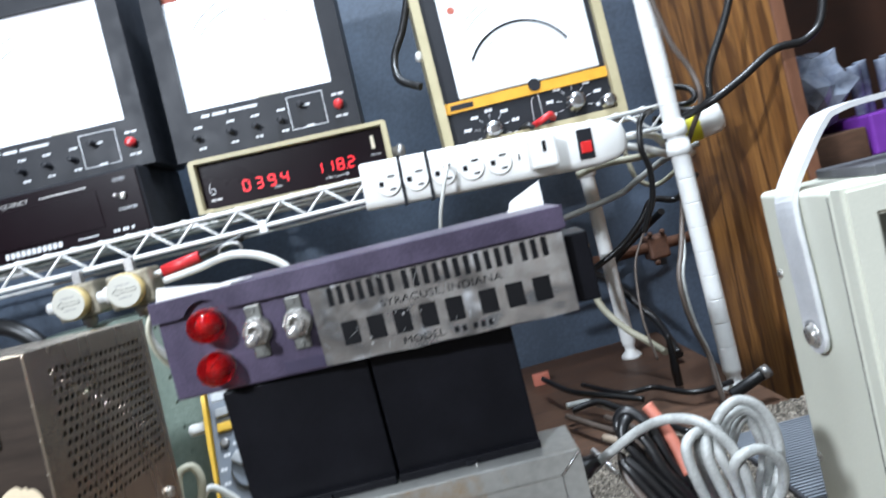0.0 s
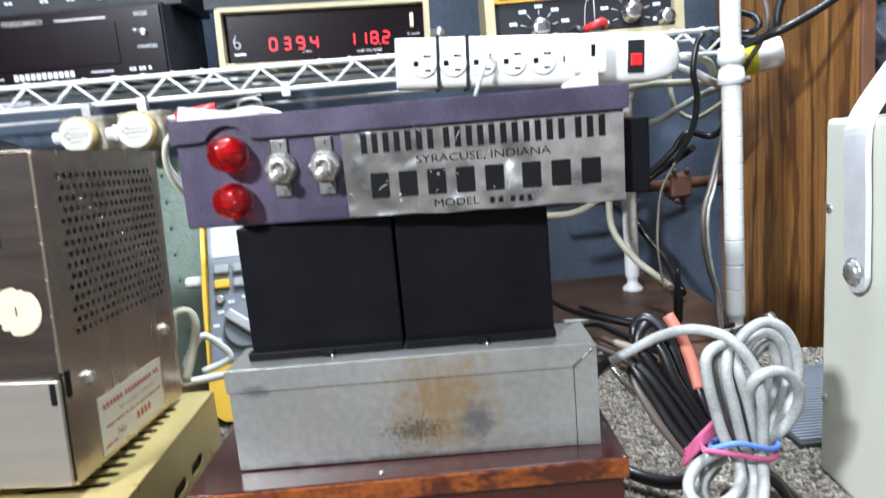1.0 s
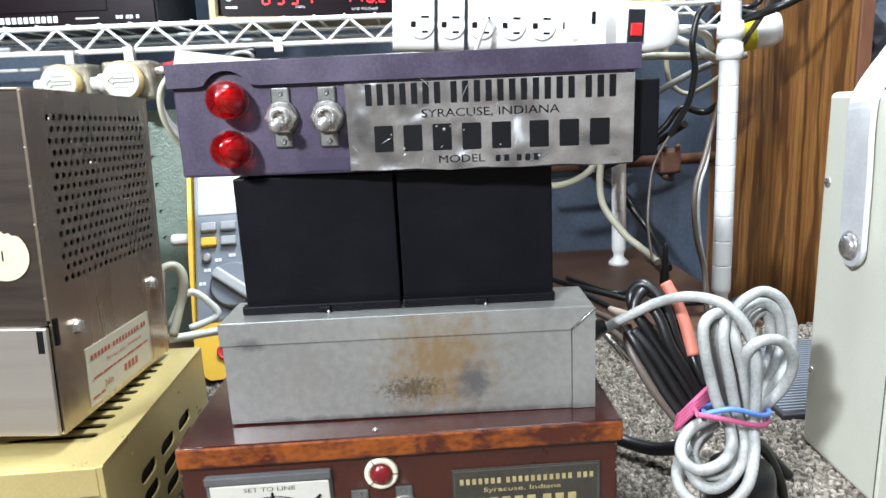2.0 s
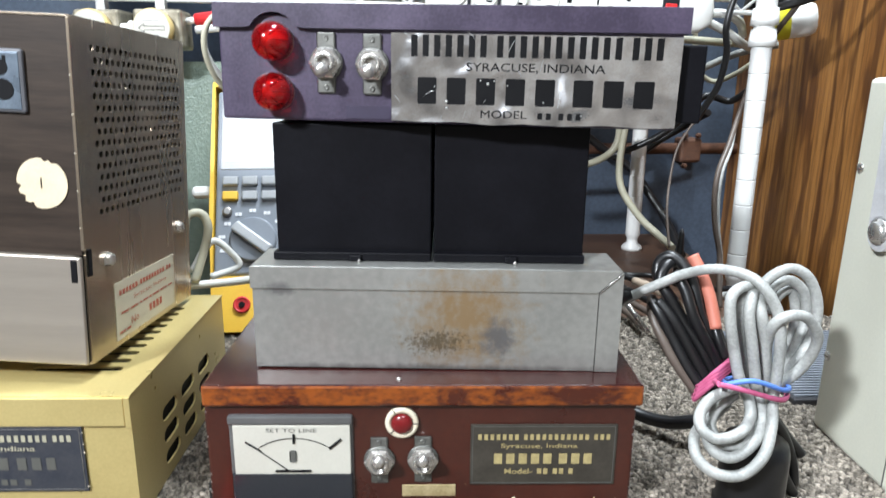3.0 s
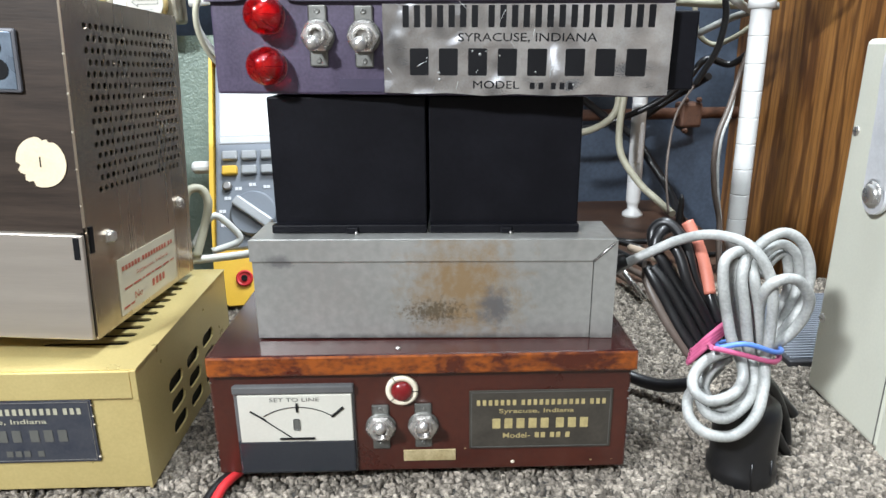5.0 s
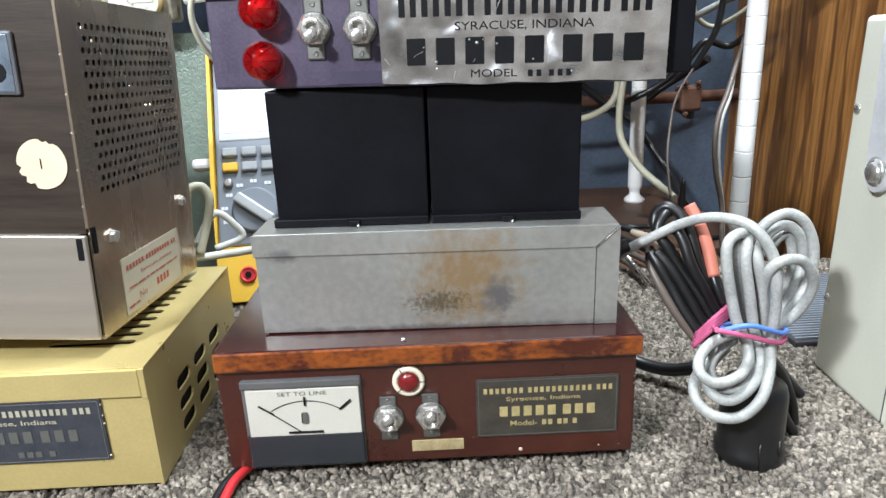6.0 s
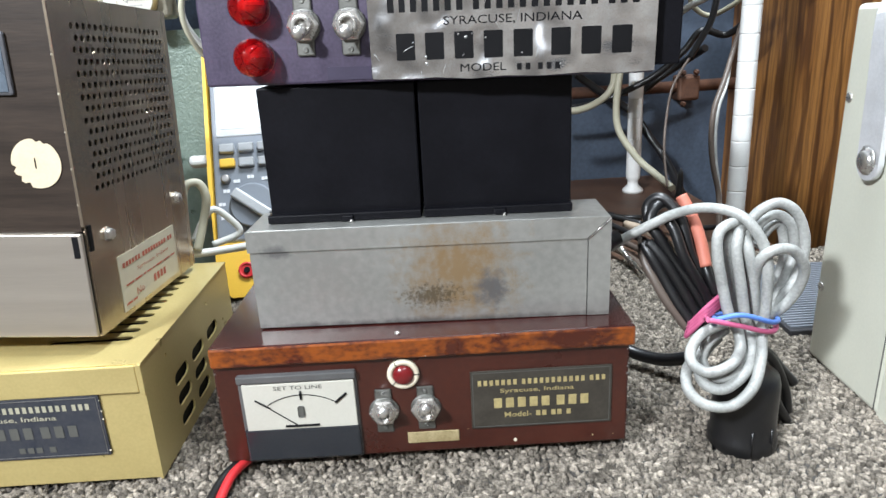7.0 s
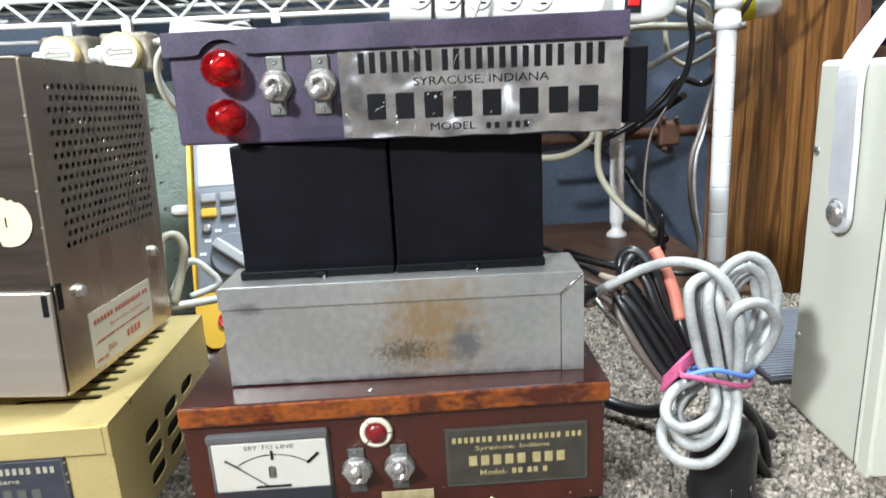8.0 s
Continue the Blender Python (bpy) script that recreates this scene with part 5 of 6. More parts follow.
# green cabinet, multimeter
def green_cabinet():
    t = thing("green_cabinet", "green hammertone steel cabinet with a row of holes", "cabinet", pose(0, 0, 0))
    hol = [ring_pts(-0.2370, 0.0245 + 0.0265 * k, 0.0026, n=8) for k in range(8)]
    part("face", pierced([(-0.40, -0.006), (-0.1150, -0.006), (-0.1150, 0.228), (-0.40, 0.228)], hol, 0.0015, lambda u, v, c: (u, 0.368 - c, v)), M_GREEN, t)
    part("core", B(-0.398, -0.1165, 0.3702, 0.50, -0.006, 0.2265), M_GREEN, t)


green_cabinet()


def digital_multimeter():
    m = pose(-0.1390, 0.2390, 0.0, -28, 0, 6) @ Matrix.Scale(1.15, 4)
    t = thing("digital_multimeter", "grey digital multimeter in yellow boot leaning behind the amplifier", "multimeter", m)
    W, H, D = 0.075, 0.205, 0.034
    part("boot", pierced([(-W / 2 + 0.004, 0.012), (-W / 2 + 0.014, 0.004), (W / 2 - 0.014, 0.004), (W / 2 - 0.004, 0.012), (W / 2, 0.10), (W / 2, H), (-W / 2, H), (-W / 2, 0.10)], [[(-W / 2 + 0.0038, 0.046), (W / 2 - 0.0038, 0.046), (W / 2 - 0.0022, H - 0.004), (-W / 2 + 0.0022, H - 0.004)]], D, lambda u, v, c: (u, -0.002 - c, v)), M_YELLOW, t, "yellow rubber boot")
    part("body", B(-W / 2 + 0.0042, W / 2 - 0.0042, 0.0, D - 0.004, 0.047, H - 0.007, bev=0.002), M_DMMGREY, t)
    part("display", B(-0.0285, 0.0285, -0.0012, 0.001, 0.137, 0.192, bev=0.001), M_LCD, t, "pale liquid crystal display")
    part("display_bezel", B(-0.0300, 0.0300, -0.0006, 0.0005, 0.131, 0.195, bev=0.001), M_KEY, t)
    for j, z in enumerate((0.1210, 0.1090)):
        for i in range(4):
            x = -0.0220 + i * 0.0146
            part("key", B(x - 0.0058, x + 0.0058, -0.0042, 0.001, z - 0.0036, z + 0.0036, bev=0.0012), M_YELLOW if (i == 0 and j == 1) else M_KEY, t, "yellow key" if (i == 0 and j == 1) else "")
    part("round_key", L([(0.0036, 0), (0.0036, 0.003), (0.0024, 0.0038)], (-0.0240, 0, 0.0965), (0, -1, 0), 14), M_TIN, t)
    dl = part("dial", L([(0.0175, 0), (0.0175, 0.0035), (0.0160, 0.0048)], (-0.0045, 0, 0.0740), (0, -1, 0), 32), M_DMMGREY, t, "round rotary selector dial")
    rb = B(-0.0168, 0.0168, -0.0105, -0.004, -0.0042, 0.0042, bev=0.0016)
    bmesh.ops.transform(rb, matrix=Matrix.Translation((-0.0045, 0, 0.0740)) @ Matrix.Rotation(radians(38), 4, "Y"), verts=rb.verts)
    part("pointer", rb, M_KEY, dl)
    for k in range(9):
        a = radians(200 - 27 * k)
        bars("printed_line", "22", M_PRINT, t, (-0.0045 + 0.0235 * math.cos(a), -0.0003, 0.0740 + 0.0235 * math.sin(a)), 0.0026, 0.0050)
    for x, mm in ((-0.0118, M_REDPL), (0.004, M_CASE), (0.020, M_REDPL)):
        j = part("jack", L([(0.0062, 0), (0.0062, 0.0020), (0.0046, 0.0022), (0.0044, 0.0012)], (x, -0.0020, 0.0240), (0, -1, 0), 16), mm, t)
        part("socket", L([(0.0024, 0.0012), (0.0022, 0.0026)], (x, -0.0020, 0.0240), (0, -1, 0), 12), M_INK, j)
    part("probe_holder", B(-W / 2 - 0.016, -W / 2 + 0.002, 0.006, 0.016, 0.112, 0.121, bev=0.003), M_WHITEPL, t)
    part("stand", B(-0.03, 0.03, D + 0.003, D + 0.006, 0.03, 0.16), M_YELLOW, t)


digital_multimeter()


# ---- cords ----
def cord(pts, r, material, label, name="cable", n=6, group=""):
    return solo(name, S(pts, r, 10, n), material, label, "cable", group=group)


cord([(-0.155, 0.150, 0.076), (-0.150, 0.158, 0.095), (-0.146, 0.160, 0.112), (-0.150, 0.160, 0.122), (-0.158, 0.155, 0.120), (-0.160, 0.150, 0.10)], 0.0030, M_BEIGECORD, "beige cord looping behind the walnut-front amplifier")
cord([(-0.160, 0.160, 0.080), (-0.148, 0.170, 0.100), (-0.136, 0.175, 0.090), (-0.132, 0.175, 0.080), (-0.150, 0.168, 0.0745)], 0.0026, M_WHITECORD, "white cord behind the walnut-front amplifier")
cord([(-0.160, 0.150, 0.0735), (-0.130, 0.160, 0.0735), (-0.105, 0.155, 0.078), (-0.080, 0.110, 0.088), (-0.072, 0.080, 0.09)], 0.0028, M_WHITECORD, "white cord running behind the aluminium chassis")
cord([(-0.084, 0.02, 0.004), (-0.0945, -0.003, 0.006), (-0.0975, -0.016, 0.005), (-0.0980, -0.036, 0.0025), (-0.0965, -0.070, 0.002), (-0.095, -0.13, 0.002), (-0.096, -0.30, 0.002)], 0.0024, M_REDPL, "red wire coming from under the maroon amplifier")
cord([(-0.088, 0.02, 0.004), (-0.0985, -0.003, 0.005), (-0.1020, -0.016, 0.004), (-0.1030, -0.036, 0.003), (-0.1018, -0.070, 0.002), (-0.101, -0.13, 0.002), (-0.104, -0.30, 0.002)], 0.0026, M_BLACKCORD, "black wire coming from under the maroon amplifier")
cord([(0.098, 0.10, 0.030), (0.115, 0.098, 0.018), (0.135, 0.085, 0.010), (0.150, 0.07, 0.012), (0.165, 0.055, 0.022)], 0.0040, M_BLACKCORD, "dark grey power cord lying behind the maroon amplifier")


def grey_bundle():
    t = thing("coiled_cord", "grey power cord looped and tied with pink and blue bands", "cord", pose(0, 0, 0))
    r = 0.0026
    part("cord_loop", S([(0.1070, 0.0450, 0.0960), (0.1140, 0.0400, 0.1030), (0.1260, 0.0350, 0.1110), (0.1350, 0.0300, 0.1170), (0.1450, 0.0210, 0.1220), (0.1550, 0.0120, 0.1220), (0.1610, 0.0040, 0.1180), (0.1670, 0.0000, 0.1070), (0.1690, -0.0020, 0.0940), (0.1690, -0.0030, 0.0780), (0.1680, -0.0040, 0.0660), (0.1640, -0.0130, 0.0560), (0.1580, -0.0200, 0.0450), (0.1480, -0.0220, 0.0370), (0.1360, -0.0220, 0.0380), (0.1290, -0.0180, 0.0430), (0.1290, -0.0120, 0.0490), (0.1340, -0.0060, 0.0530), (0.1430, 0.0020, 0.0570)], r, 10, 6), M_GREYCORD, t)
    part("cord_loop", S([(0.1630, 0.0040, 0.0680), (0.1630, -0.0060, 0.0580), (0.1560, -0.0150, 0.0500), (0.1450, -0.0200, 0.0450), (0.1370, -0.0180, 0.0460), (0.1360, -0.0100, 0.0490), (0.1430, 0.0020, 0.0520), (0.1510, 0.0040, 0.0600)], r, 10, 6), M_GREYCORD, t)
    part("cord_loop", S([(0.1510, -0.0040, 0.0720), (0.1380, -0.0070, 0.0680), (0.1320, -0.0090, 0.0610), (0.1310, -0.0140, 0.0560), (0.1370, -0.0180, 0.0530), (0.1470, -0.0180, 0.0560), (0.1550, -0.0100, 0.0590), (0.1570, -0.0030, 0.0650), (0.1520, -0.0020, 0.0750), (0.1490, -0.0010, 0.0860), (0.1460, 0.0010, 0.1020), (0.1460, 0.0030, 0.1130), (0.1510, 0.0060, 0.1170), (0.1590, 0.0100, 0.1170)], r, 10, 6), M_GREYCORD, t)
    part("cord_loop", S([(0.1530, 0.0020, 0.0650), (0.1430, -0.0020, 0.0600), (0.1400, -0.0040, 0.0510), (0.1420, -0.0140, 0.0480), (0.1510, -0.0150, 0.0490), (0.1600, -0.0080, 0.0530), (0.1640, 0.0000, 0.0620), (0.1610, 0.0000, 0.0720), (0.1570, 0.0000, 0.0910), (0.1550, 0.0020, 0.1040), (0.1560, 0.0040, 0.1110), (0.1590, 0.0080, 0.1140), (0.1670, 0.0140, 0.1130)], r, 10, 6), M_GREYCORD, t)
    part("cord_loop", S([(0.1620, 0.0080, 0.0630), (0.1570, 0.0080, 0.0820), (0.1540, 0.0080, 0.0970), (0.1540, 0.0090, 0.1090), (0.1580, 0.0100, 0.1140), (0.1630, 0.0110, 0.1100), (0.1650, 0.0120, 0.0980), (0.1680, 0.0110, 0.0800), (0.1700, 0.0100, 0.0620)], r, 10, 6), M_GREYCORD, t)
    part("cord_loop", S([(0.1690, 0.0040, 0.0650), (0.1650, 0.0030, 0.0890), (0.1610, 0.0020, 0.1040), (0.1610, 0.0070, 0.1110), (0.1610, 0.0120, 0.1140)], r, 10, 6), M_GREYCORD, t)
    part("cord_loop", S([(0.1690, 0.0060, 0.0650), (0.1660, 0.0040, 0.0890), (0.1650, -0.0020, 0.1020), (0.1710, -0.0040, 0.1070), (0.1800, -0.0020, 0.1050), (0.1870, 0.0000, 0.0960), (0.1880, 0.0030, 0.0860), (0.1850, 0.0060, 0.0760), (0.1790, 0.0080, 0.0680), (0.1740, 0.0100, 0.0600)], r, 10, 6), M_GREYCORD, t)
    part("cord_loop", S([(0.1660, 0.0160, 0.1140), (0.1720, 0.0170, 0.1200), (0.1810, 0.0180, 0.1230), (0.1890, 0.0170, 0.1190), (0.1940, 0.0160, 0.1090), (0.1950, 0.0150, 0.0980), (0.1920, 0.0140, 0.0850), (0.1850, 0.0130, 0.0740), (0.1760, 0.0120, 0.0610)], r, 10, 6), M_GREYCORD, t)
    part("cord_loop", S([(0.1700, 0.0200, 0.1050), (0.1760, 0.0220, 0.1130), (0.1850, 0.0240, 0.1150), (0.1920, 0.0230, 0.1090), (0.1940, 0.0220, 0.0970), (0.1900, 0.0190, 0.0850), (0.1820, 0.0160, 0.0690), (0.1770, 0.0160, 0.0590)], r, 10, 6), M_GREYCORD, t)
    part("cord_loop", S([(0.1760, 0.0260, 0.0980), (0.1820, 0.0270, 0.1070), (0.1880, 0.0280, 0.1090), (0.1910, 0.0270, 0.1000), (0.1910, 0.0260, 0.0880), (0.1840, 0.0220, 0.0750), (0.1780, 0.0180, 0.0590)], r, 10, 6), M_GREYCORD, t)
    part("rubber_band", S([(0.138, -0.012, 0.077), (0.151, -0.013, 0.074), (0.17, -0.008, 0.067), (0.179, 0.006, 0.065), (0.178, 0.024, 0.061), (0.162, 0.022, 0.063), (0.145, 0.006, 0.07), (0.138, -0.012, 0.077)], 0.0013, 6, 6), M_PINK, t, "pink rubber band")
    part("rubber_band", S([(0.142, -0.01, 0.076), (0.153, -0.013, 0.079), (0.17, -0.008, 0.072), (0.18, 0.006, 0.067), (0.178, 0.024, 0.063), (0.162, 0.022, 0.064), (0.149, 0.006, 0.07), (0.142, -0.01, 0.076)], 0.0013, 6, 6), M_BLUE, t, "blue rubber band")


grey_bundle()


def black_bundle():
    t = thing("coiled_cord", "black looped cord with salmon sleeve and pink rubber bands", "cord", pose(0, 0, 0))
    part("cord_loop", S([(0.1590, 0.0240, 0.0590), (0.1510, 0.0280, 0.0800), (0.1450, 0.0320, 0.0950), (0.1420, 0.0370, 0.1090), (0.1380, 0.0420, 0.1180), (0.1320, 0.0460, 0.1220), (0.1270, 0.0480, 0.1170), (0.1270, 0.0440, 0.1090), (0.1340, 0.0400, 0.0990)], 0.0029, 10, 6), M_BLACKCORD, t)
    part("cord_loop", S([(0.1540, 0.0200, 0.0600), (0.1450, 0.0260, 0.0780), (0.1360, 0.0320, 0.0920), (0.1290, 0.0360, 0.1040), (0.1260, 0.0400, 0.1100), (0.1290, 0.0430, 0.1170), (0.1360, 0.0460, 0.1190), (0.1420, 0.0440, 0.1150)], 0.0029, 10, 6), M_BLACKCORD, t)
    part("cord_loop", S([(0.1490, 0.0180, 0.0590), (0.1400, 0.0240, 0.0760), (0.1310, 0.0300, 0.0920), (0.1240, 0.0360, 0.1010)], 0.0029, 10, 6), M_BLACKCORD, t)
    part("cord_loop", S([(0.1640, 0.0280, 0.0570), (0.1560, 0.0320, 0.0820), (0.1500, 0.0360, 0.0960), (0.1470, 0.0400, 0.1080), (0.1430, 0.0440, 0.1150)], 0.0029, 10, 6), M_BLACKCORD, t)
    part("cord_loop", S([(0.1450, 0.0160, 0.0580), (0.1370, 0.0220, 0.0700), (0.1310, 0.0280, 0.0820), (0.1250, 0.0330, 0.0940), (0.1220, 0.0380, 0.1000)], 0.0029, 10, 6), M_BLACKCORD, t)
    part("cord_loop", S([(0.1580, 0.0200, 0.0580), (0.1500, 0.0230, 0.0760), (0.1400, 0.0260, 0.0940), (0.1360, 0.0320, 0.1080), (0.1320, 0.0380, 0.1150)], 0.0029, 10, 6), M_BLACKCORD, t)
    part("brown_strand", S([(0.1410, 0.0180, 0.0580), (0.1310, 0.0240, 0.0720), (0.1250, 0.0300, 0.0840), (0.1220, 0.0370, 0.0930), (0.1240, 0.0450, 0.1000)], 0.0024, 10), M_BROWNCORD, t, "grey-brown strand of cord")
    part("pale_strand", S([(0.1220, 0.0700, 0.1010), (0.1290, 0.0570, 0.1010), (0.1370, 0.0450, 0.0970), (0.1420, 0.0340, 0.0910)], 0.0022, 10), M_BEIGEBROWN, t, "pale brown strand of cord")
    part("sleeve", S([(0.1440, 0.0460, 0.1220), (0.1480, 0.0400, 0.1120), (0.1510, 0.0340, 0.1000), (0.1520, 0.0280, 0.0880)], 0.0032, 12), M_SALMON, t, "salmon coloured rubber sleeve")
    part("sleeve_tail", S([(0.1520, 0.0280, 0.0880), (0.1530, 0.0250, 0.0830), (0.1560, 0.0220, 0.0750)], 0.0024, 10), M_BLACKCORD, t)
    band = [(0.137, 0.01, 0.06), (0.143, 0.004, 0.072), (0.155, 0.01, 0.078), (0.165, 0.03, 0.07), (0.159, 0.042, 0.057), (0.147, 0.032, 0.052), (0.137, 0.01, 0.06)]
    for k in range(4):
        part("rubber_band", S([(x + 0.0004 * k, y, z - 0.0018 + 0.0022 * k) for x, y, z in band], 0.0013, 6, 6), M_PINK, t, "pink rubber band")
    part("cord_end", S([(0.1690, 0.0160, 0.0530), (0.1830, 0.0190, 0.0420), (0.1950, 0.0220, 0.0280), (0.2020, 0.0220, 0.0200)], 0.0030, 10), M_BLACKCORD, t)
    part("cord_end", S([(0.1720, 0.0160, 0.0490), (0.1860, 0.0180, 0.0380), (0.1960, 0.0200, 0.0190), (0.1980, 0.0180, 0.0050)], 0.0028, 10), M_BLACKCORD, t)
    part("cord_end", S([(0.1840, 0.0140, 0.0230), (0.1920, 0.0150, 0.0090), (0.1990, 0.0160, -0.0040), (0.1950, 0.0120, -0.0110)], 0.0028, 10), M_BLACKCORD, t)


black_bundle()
solo("metal_rod", S([(0.1140, 0.0750, 0.0940), (0.1280, 0.0550, 0.0750)], 0.0017, 8), M_CHROME, "thin bright metal rod leaning behind the chassis", "rod")


def rubber_plug():
    t = thing("rubber_plug", "black rubber plug on the carpet under the cord loops", "plug", pose(0.1655, 0.0010, 0.0, 0, 0, 10))
    part("skirt", L([(0.0160, -0.0006), (0.0168, 0.0015), (0.0168, 0.007), (0.0158, 0.0085), (0.0157, 0.022), (0.0157, 0.036), (0.0145, 0.041), (0.010, 0.043)], (0, 0, 0), (0, 0, 1), 24), M_BLACKCORD, t)
    for a in (-1.9, -1.2):
        part("mould_rib", S([(0.0163 * math.cos(a), 0.0163 * math.sin(a), 0.002), (0.0158 * math.cos(a), 0.0158 * math.sin(a), 0.016)], 0.0007, 6), M_BLACKCORD, t)


rubber_plug()

# ---- bookcase at the right ----
def bookcase():
    t = thing("bookcase", "oak veneered bookcase side with dark shelves behind the grey case", "bookcase", pose(0, 0, 0))
    part("side_panel", B(0.4380, 0.4500, 0.3500, 0.6585, -0.75, 0.75), M_OAK, t, "oak veneer side panel with dark grain")
    part("edge_strip", B(0.4376, 0.4504, 0.3455, 0.3499, -0.75, 0.75, bev=0.0008), M_OAK_EDGE, t, "reddish edge strip")
    part("shelf_board", B(0.4505, 0.98, 0.36, 0.655, 0.167, 0.185), M_DARKWOOD, t)
    part("shelf_board", B(0.4505, 0.98, 0.36, 0.655, 0.70, 0.72), M_DARKWOOD, t)
    part("back_board", B(0.4505, 0.98, 0.645, 0.6585, -0.75, 0.70), M_DARKWOOD, t)
    part("far_side_panel", B(0.98, 0.998, 0.35, 0.6585, -0.75, 0.72), M_OAK, t)


bookcase()
solo("violet_box", B(0.562, 0.70, 0.42, 0.52, 0.1852, 0.232, bev=0.003), M_VIOLET, "violet cardboard box on the dark bookcase shelf", "box")
bag = bmesh.new()
bmesh.ops.create_icosphere(bag, subdivisions=3, radius=0.05)
for v in bag.verts:
    v.co *= 1 + 0.35 * noise.noise(v.co * 38) + 0.15 * noise.noise(v.co * 90)
    v.co.z *= 0.9
zmin = min(v.co.z for v in bag.verts)
bmesh.ops.translate(bag, vec=(0.527, 0.475, 0.2200 - zmin), verts=bag.verts)
solo("plastic_bag", bag, M_FILM, "crumpled clear plastic bag on the cardboard box", "bag")
solo("cardboard_box", B(0.490, 0.556, 0.42, 0.53, 0.1852, 0.220, bev=0.002), M_WOODTOP, "brown cardboard box on the dark bookcase shelf", "box")
vent = thing("vented_case", "flat dark ribbed case lying on the carpet", "case", pose(0.250, 0.112, 0.0, 0, 0, 0))
part("body", B(0.0, 0.110, 0.0, 0.125, 0.0005, 0.0048, bev=0.001), M_VENT, vent)
for k in range(30):
    part("rib", B(0.002, 0.108, 0.004 + 0.004 * k, 0.0056 + 0.004 * k, 0.0047, 0.0060), M_DMMGREY, vent)

# ---- wall run and cords behind ----
pipe = thing("wall_pipe", "rusty brown pipe clipped along the blue wall", "pipe", pose(0, 0, 0))
part("pipe", S([(-0.6, 0.640, 0.118), (0.8, 0.640, 0.122)], 0.0080, 12), M_RUST, pipe)
part("clamp", B(0.355, 0.385, 0.626, 0.656, 0.102, 0.136, bev=0.004), M_RUST, pipe, "rusty pipe clamp")
for a, b in ((0.36, 0.140), (0.378, 0.140), (0.362, 0.098)):
    part("bolt", L([(0.004, 0), (0.004, 0.004), (0.002, 0.006)], (a, 0.628, b), (0, -1, 0), 6, False), M_RUST, pipe)
cord([(0.2310, 0.5000, 0.1660), (0.2300, 0.5000, 0.1420), (0.2170, 0.5000, 0.1250), (0.1850, 0.4900, 0.1150), (0.1400, 0.4800, 0.1180)], 0.0042, M_BEIGECORD, 'beige cord hanging behind the stack')
cord([(0.2390, 0.5000, 0.1660), (0.2330, 0.4950, 0.1190), (0.2360, 0.4900, 0.0870), (0.2550, 0.4750, 0.0560), (0.2720, 0.4600, 0.0390), (0.2810, 0.4300, 0.0290)], 0.0042, M_BEIGECORD, 'beige cord curving down to the bench')
cord([(0.2120, 0.6200, 0.1470), (0.2520, 0.6150, 0.1170), (0.2840, 0.6100, 0.0950), (0.3020, 0.5850, 0.0650), (0.3200, 0.5600, 0.0320), (0.3120, 0.4800, 0.0070)], 0.0052, M_BLACKCORD, 'thick black cord slanting down the wall')
cord([(0.2860, 0.6200, 0.1060), (0.3180, 0.6100, 0.1340), (0.3470, 0.6000, 0.1540), (0.3610, 0.5600, 0.1740)], 0.0048, M_BLACKCORD, 'black cord rising along the wall')
cord([(0.2730, 0.3800, 0.1740), (0.2560, 0.3750, 0.1480), (0.2490, 0.3700, 0.1170), (0.2430, 0.3550, 0.0860), (0.2430, 0.3400, 0.0520)], 0.0013, M_BROWNCORD, 'thin grey wire hanging from the shelf')
cord([(0.335, 0.384, 0.262), (0.330, 0.386, 0.22), (0.317, 0.382, 0.18), (0.3010, 0.3560, 0.1480), (0.2880, 0.3400, 0.1280), (0.2860, 0.3380, 0.1010), (0.2880, 0.3360, 0.0730), (0.2940, 0.3350, 0.0400), (0.295, 0.330, -0.003)], 0.0017, M_GREYCORD, 'grey cord running down beside the white post')
cord([(0.3050, 0.3650, 0.2940), (0.2890, 0.3450, 0.2900), (0.2830, 0.3450, 0.2820), (0.2790, 0.3450, 0.2590), (0.2850, 0.3520, 0.2370), (0.2840, 0.3600, 0.2090), (0.2780, 0.3720, 0.1880), (0.2735, 0.3795, 0.1745)], 0.0031, M_BLACKCORD, 'black cord looped over the shelf edge')
cord([(0.379, 0.470, 0.215), (0.3620, 0.5000, 0.1900), (0.3330, 0.5050, 0.1960), (0.3140, 0.5100, 0.1730), (0.2810, 0.5300, 0.1420), (0.22, 0.55, 0.115), (0.16, 0.56, 0.108)], 0.0040, M_BLACKCORD, 'black cord behind the post')
cord([(0.3100, 0.3780, 0.2850), (0.3300, 0.3740, 0.2790), (0.3520, 0.3350, 0.2855), (0.3830, 0.3300, 0.2990), (0.4214, 0.3300, 0.3180), (0.4530, 0.3280, 0.3200), (0.4730, 0.3260, 0.3430), (0.4830, 0.3300, 0.4200), (0.4850, 0.3300, 0.7000)], 0.0040, M_BLACKCORD, 'glossy black cord crossing the oak panel')
cord([(0.318, 0.345, 0.70), (0.320, 0.345, 0.45), (0.3300, 0.3450, 0.3610), (0.3440, 0.3430, 0.3210), (0.3460, 0.3400, 0.2910), (0.3430, 0.3700, 0.2640), (0.3370, 0.3790, 0.2470), (0.3290, 0.3850, 0.2190), (0.3160, 0.3790, 0.1800), (0.2980, 0.3560, 0.1500), (0.2840, 0.3400, 0.1280), (0.2820, 0.3380, 0.1010), (0.2850, 0.3360, 0.0730), (0.2920, 0.3350, 0.0450), (0.2900, 0.3250, 0.0190), (0.290, 0.318, -0.003)], 0.0026, M_BROWNCORD, 'brown cord hanging past the shelf end down to the bench')
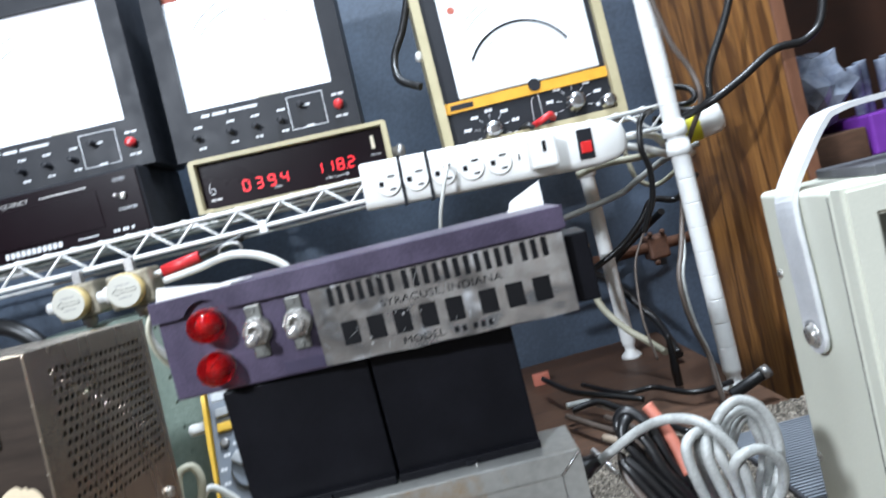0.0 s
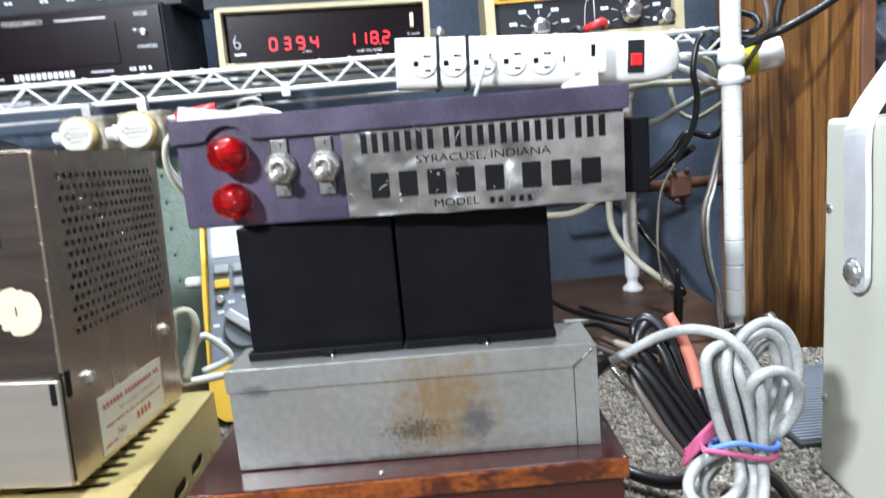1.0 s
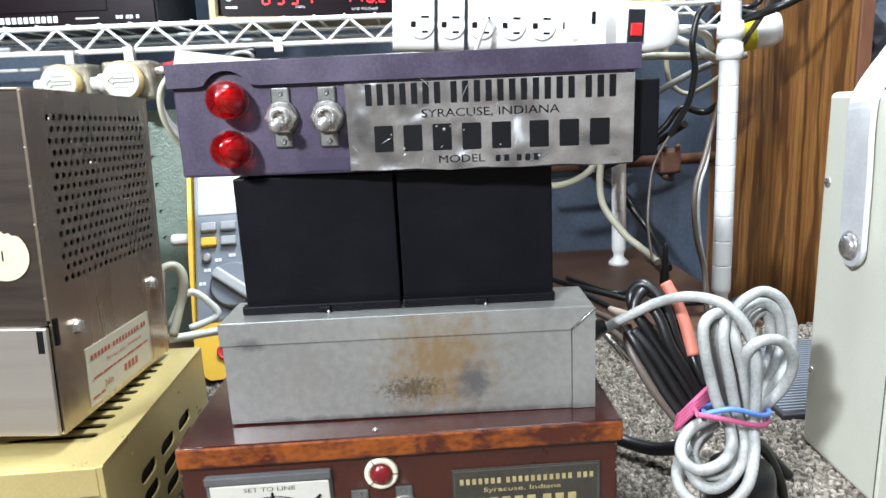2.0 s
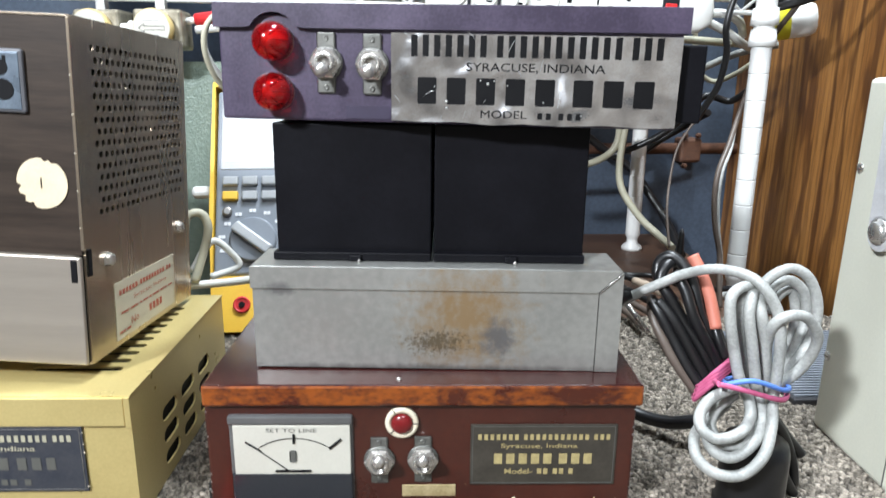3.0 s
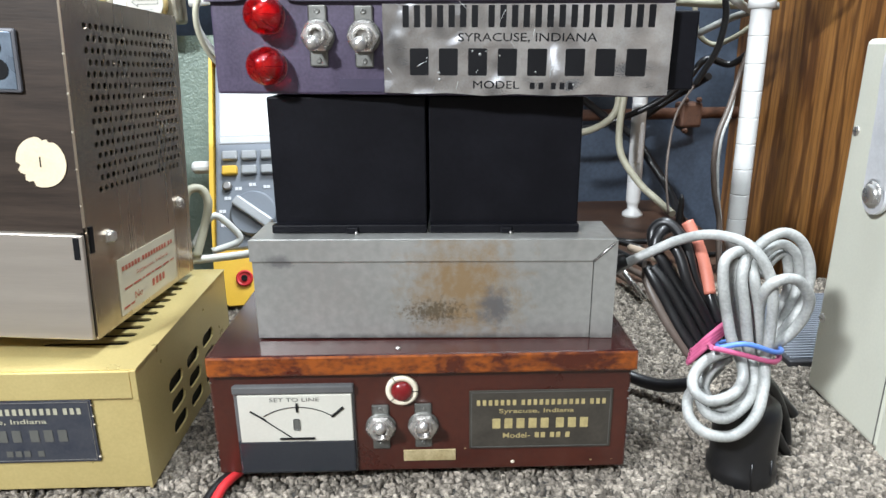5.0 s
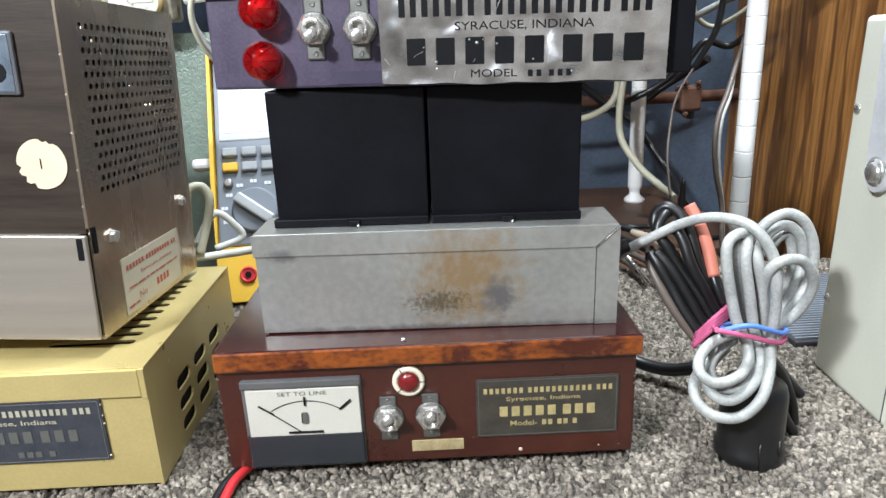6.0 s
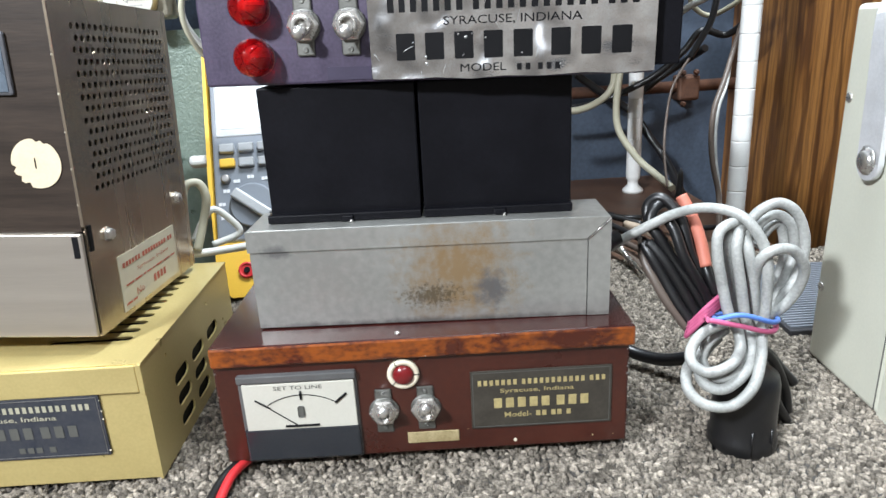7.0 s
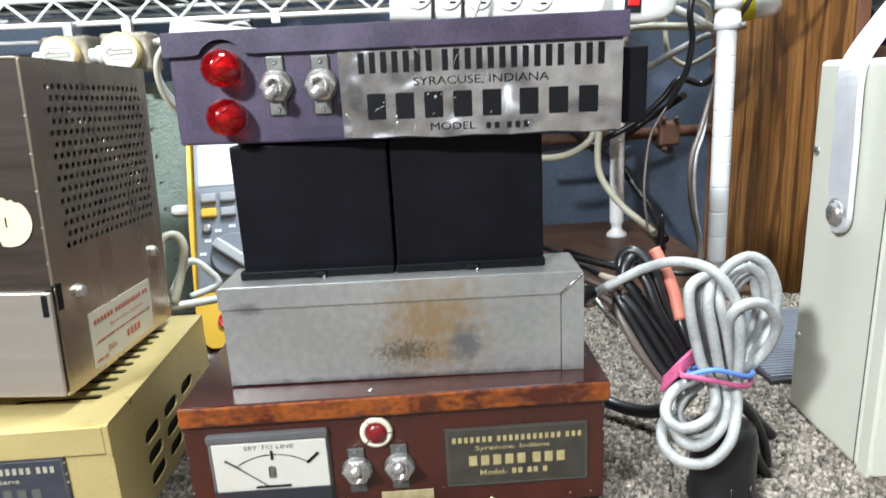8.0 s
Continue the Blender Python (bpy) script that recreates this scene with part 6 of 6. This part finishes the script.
cord([(0.4300, 0.3300, 0.7000), (0.4270, 0.3400, 0.4700), (0.4060, 0.3600, 0.3810), (0.3710, 0.3600, 0.3200), (0.3620, 0.3580, 0.2900), (0.3500, 0.3680, 0.2840), (0.3310, 0.3760, 0.2900)], 0.0038, M_BLACKCORD, 'black cord dropping behind the post')
cord([(0.3420, 0.4000, 0.3160), (0.3580, 0.3920, 0.3090), (0.3610, 0.3850, 0.2980), (0.3530, 0.3920, 0.2930), (0.3340, 0.4000, 0.2980)], 0.0034, M_BLACKCORD, 'black cord bent round the post')
cord([(0.2640, 0.3650, 0.2680), (0.2950, 0.3820, 0.2590), (0.3240, 0.4000, 0.2470), (0.3720, 0.4500, 0.2400)], 0.0040, M_WHITECORD, 'white cord from the power strip')
cord([(0.2310, 0.4300, 0.2490), (0.2580, 0.4250, 0.2540), (0.2930, 0.4200, 0.2520), (0.3340, 0.4300, 0.2500)], 0.0040, M_BEIGECORD, 'beige cord under the shelf end')
cord([(0.20, 0.50, 0.20), (0.2880, 0.5000, 0.2120), (0.3120, 0.4850, 0.2240), (0.3380, 0.4700, 0.2380), (0.3500, 0.4500, 0.2440), (0.378, 0.44, 0.25)], 0.0038, M_GREYCORD, 'grey cord under the shelf end')
cord([(0.318, 0.520, 0.29), (0.3210, 0.5200, 0.2450), (0.3280, 0.5200, 0.2230), (0.3480, 0.5200, 0.2120), (0.3650, 0.5000, 0.2220), (0.379, 0.49, 0.235)], 0.0030, M_BEIGECORD, 'pale cord looped by the wall')
cord([(0.1070, 0.5000, 0.5170), (0.0880, 0.5000, 0.4730), (0.0700, 0.5000, 0.4430), (0.0680, 0.4850, 0.4130), (0.0900, 0.4700, 0.3950)], 0.0046, M_BLACKCORD, 'black cord hanging beside the analog meter')
cord([(0.1440, 0.4840, 0.0200), (0.1620, 0.4120, 0.0200), (0.1890, 0.3710, 0.0200), (0.2200, 0.3410, 0.0160)], 0.0032, M_BLACKCORD, 'black cord lying tangled on the bench behind the stack', group='tangled cords')
cord([(0.1480, 0.3750, 0.0180), (0.1720, 0.3750, 0.0160), (0.1870, 0.3480, 0.0140), (0.2050, 0.3150, 0.0120)], 0.0034, M_GREYCORD, 'grey cord lying tangled on the bench behind the stack', group='tangled cords')
cord([(0.1510, 0.3630, 0.0160), (0.1770, 0.3580, 0.0200), (0.1910, 0.3390, 0.0160), (0.2130, 0.2890, 0.0120), (0.2290, 0.2520, 0.0100)], 0.0034, M_BLACKCORD, 'black cord lying tangled on the bench behind the stack', group='tangled cords')
cord([(0.1450, 0.3670, 0.0100), (0.1630, 0.3230, 0.0100), (0.1820, 0.2770, 0.0100), (0.1870, 0.2320, 0.0100)], 0.0032, M_BROWNCORD, 'brown cord lying tangled on the bench behind the stack', group='tangled cords')
cord([(0.1860, 0.4670, 0.0060), (0.2120, 0.3920, 0.0100), (0.2460, 0.3860, 0.0090), (0.2720, 0.3450, 0.0080), (0.3150, 0.3510, 0.0060)], 0.0030, M_BLACKCORD, 'black cord lying tangled on the bench behind the stack', group='tangled cords')
cord([(0.1770, 0.3320, 0.0120), (0.1890, 0.2790, 0.0160), (0.1960, 0.2270, 0.0200), (0.1960, 0.1890, 0.0200)], 0.0030, M_BROWNCORD, 'brown cord lying tangled on the bench behind the stack', group='tangled cords')
jar = thing("jar", "white jar with a yellow label lying on the shelf end", "jar", pose(0.352, 0.402, 0.268, 0, 0, 0))
part("jar_body", L([(0.015, 0), (0.0165, 0.003), (0.0165, 0.030), (0.014, 0.036), (0.008, 0.037)], (0, 0, 0), (0.9, -0.25, 0.12), 20), M_WHITEPL, jar)
part("jar_label", L([(0.0169, -0.012), (0.0169, 0.012)], (0, 0, 0), (0.9, -0.25, 0.12), 20), M_YELLOWJAR, jar)
con = thing("coax_connector", "black cable end with a knurled metal connector on the bench", "connector", pose(0, 0, 0))
part("sleeve", S([(0.296, 0.312, 0.008), (0.312, 0.308, 0.016), (0.326, 0.307, 0.022)], 0.0058, 12), M_BLACKCORD, con)
part("ferrule", S([(0.326, 0.307, 0.022), (0.334, 0.307, 0.0245)], 0.0066, 14), M_TIN, con)
prb = thing("test_probe", "black test probe standing among the cords", "probe", pose(0, 0, 0))
part("probe_body", L([(0.0046, -0.001), (0.0050, 0.02), (0.0036, 0.035), (0.0028, 0.052), (0.0010, 0.058)], (0.277, 0.40, 0.0), (0.02, 0, 1), 12), M_BLACKCORD, prb)
solo("orange_tag", B(0.138, 0.160, 0.545, 0.553, -0.006, 0.010, bev=0.001), M_SALMON, "small orange plastic tag on the bench board", "tag")
cord([(-0.47, 0.40, 0.262), (-0.42, 0.38, 0.258), (-0.375, 0.37, 0.245), (-0.35, 0.37, 0.215), (-0.345, 0.366, 0.17)], 0.0085, M_BLACKCORD, "thick black hose under the shelf end")
tubes = thing("plastic_tubes", "clear plastic tubes standing on the violet box", "tubes", pose(0, 0, 0))
for k in range(4):
    part("tube", L([(0.007, 0), (0.007, 0.055 + 0.004 * (k % 2)), (0.0075, 0.058 + 0.004 * (k % 2))], (0.580 + 0.017 * k, 0.455 + 0.012 * (k % 2), 0.2322), (0, 0, 1), 12), M_FILM, tubes)
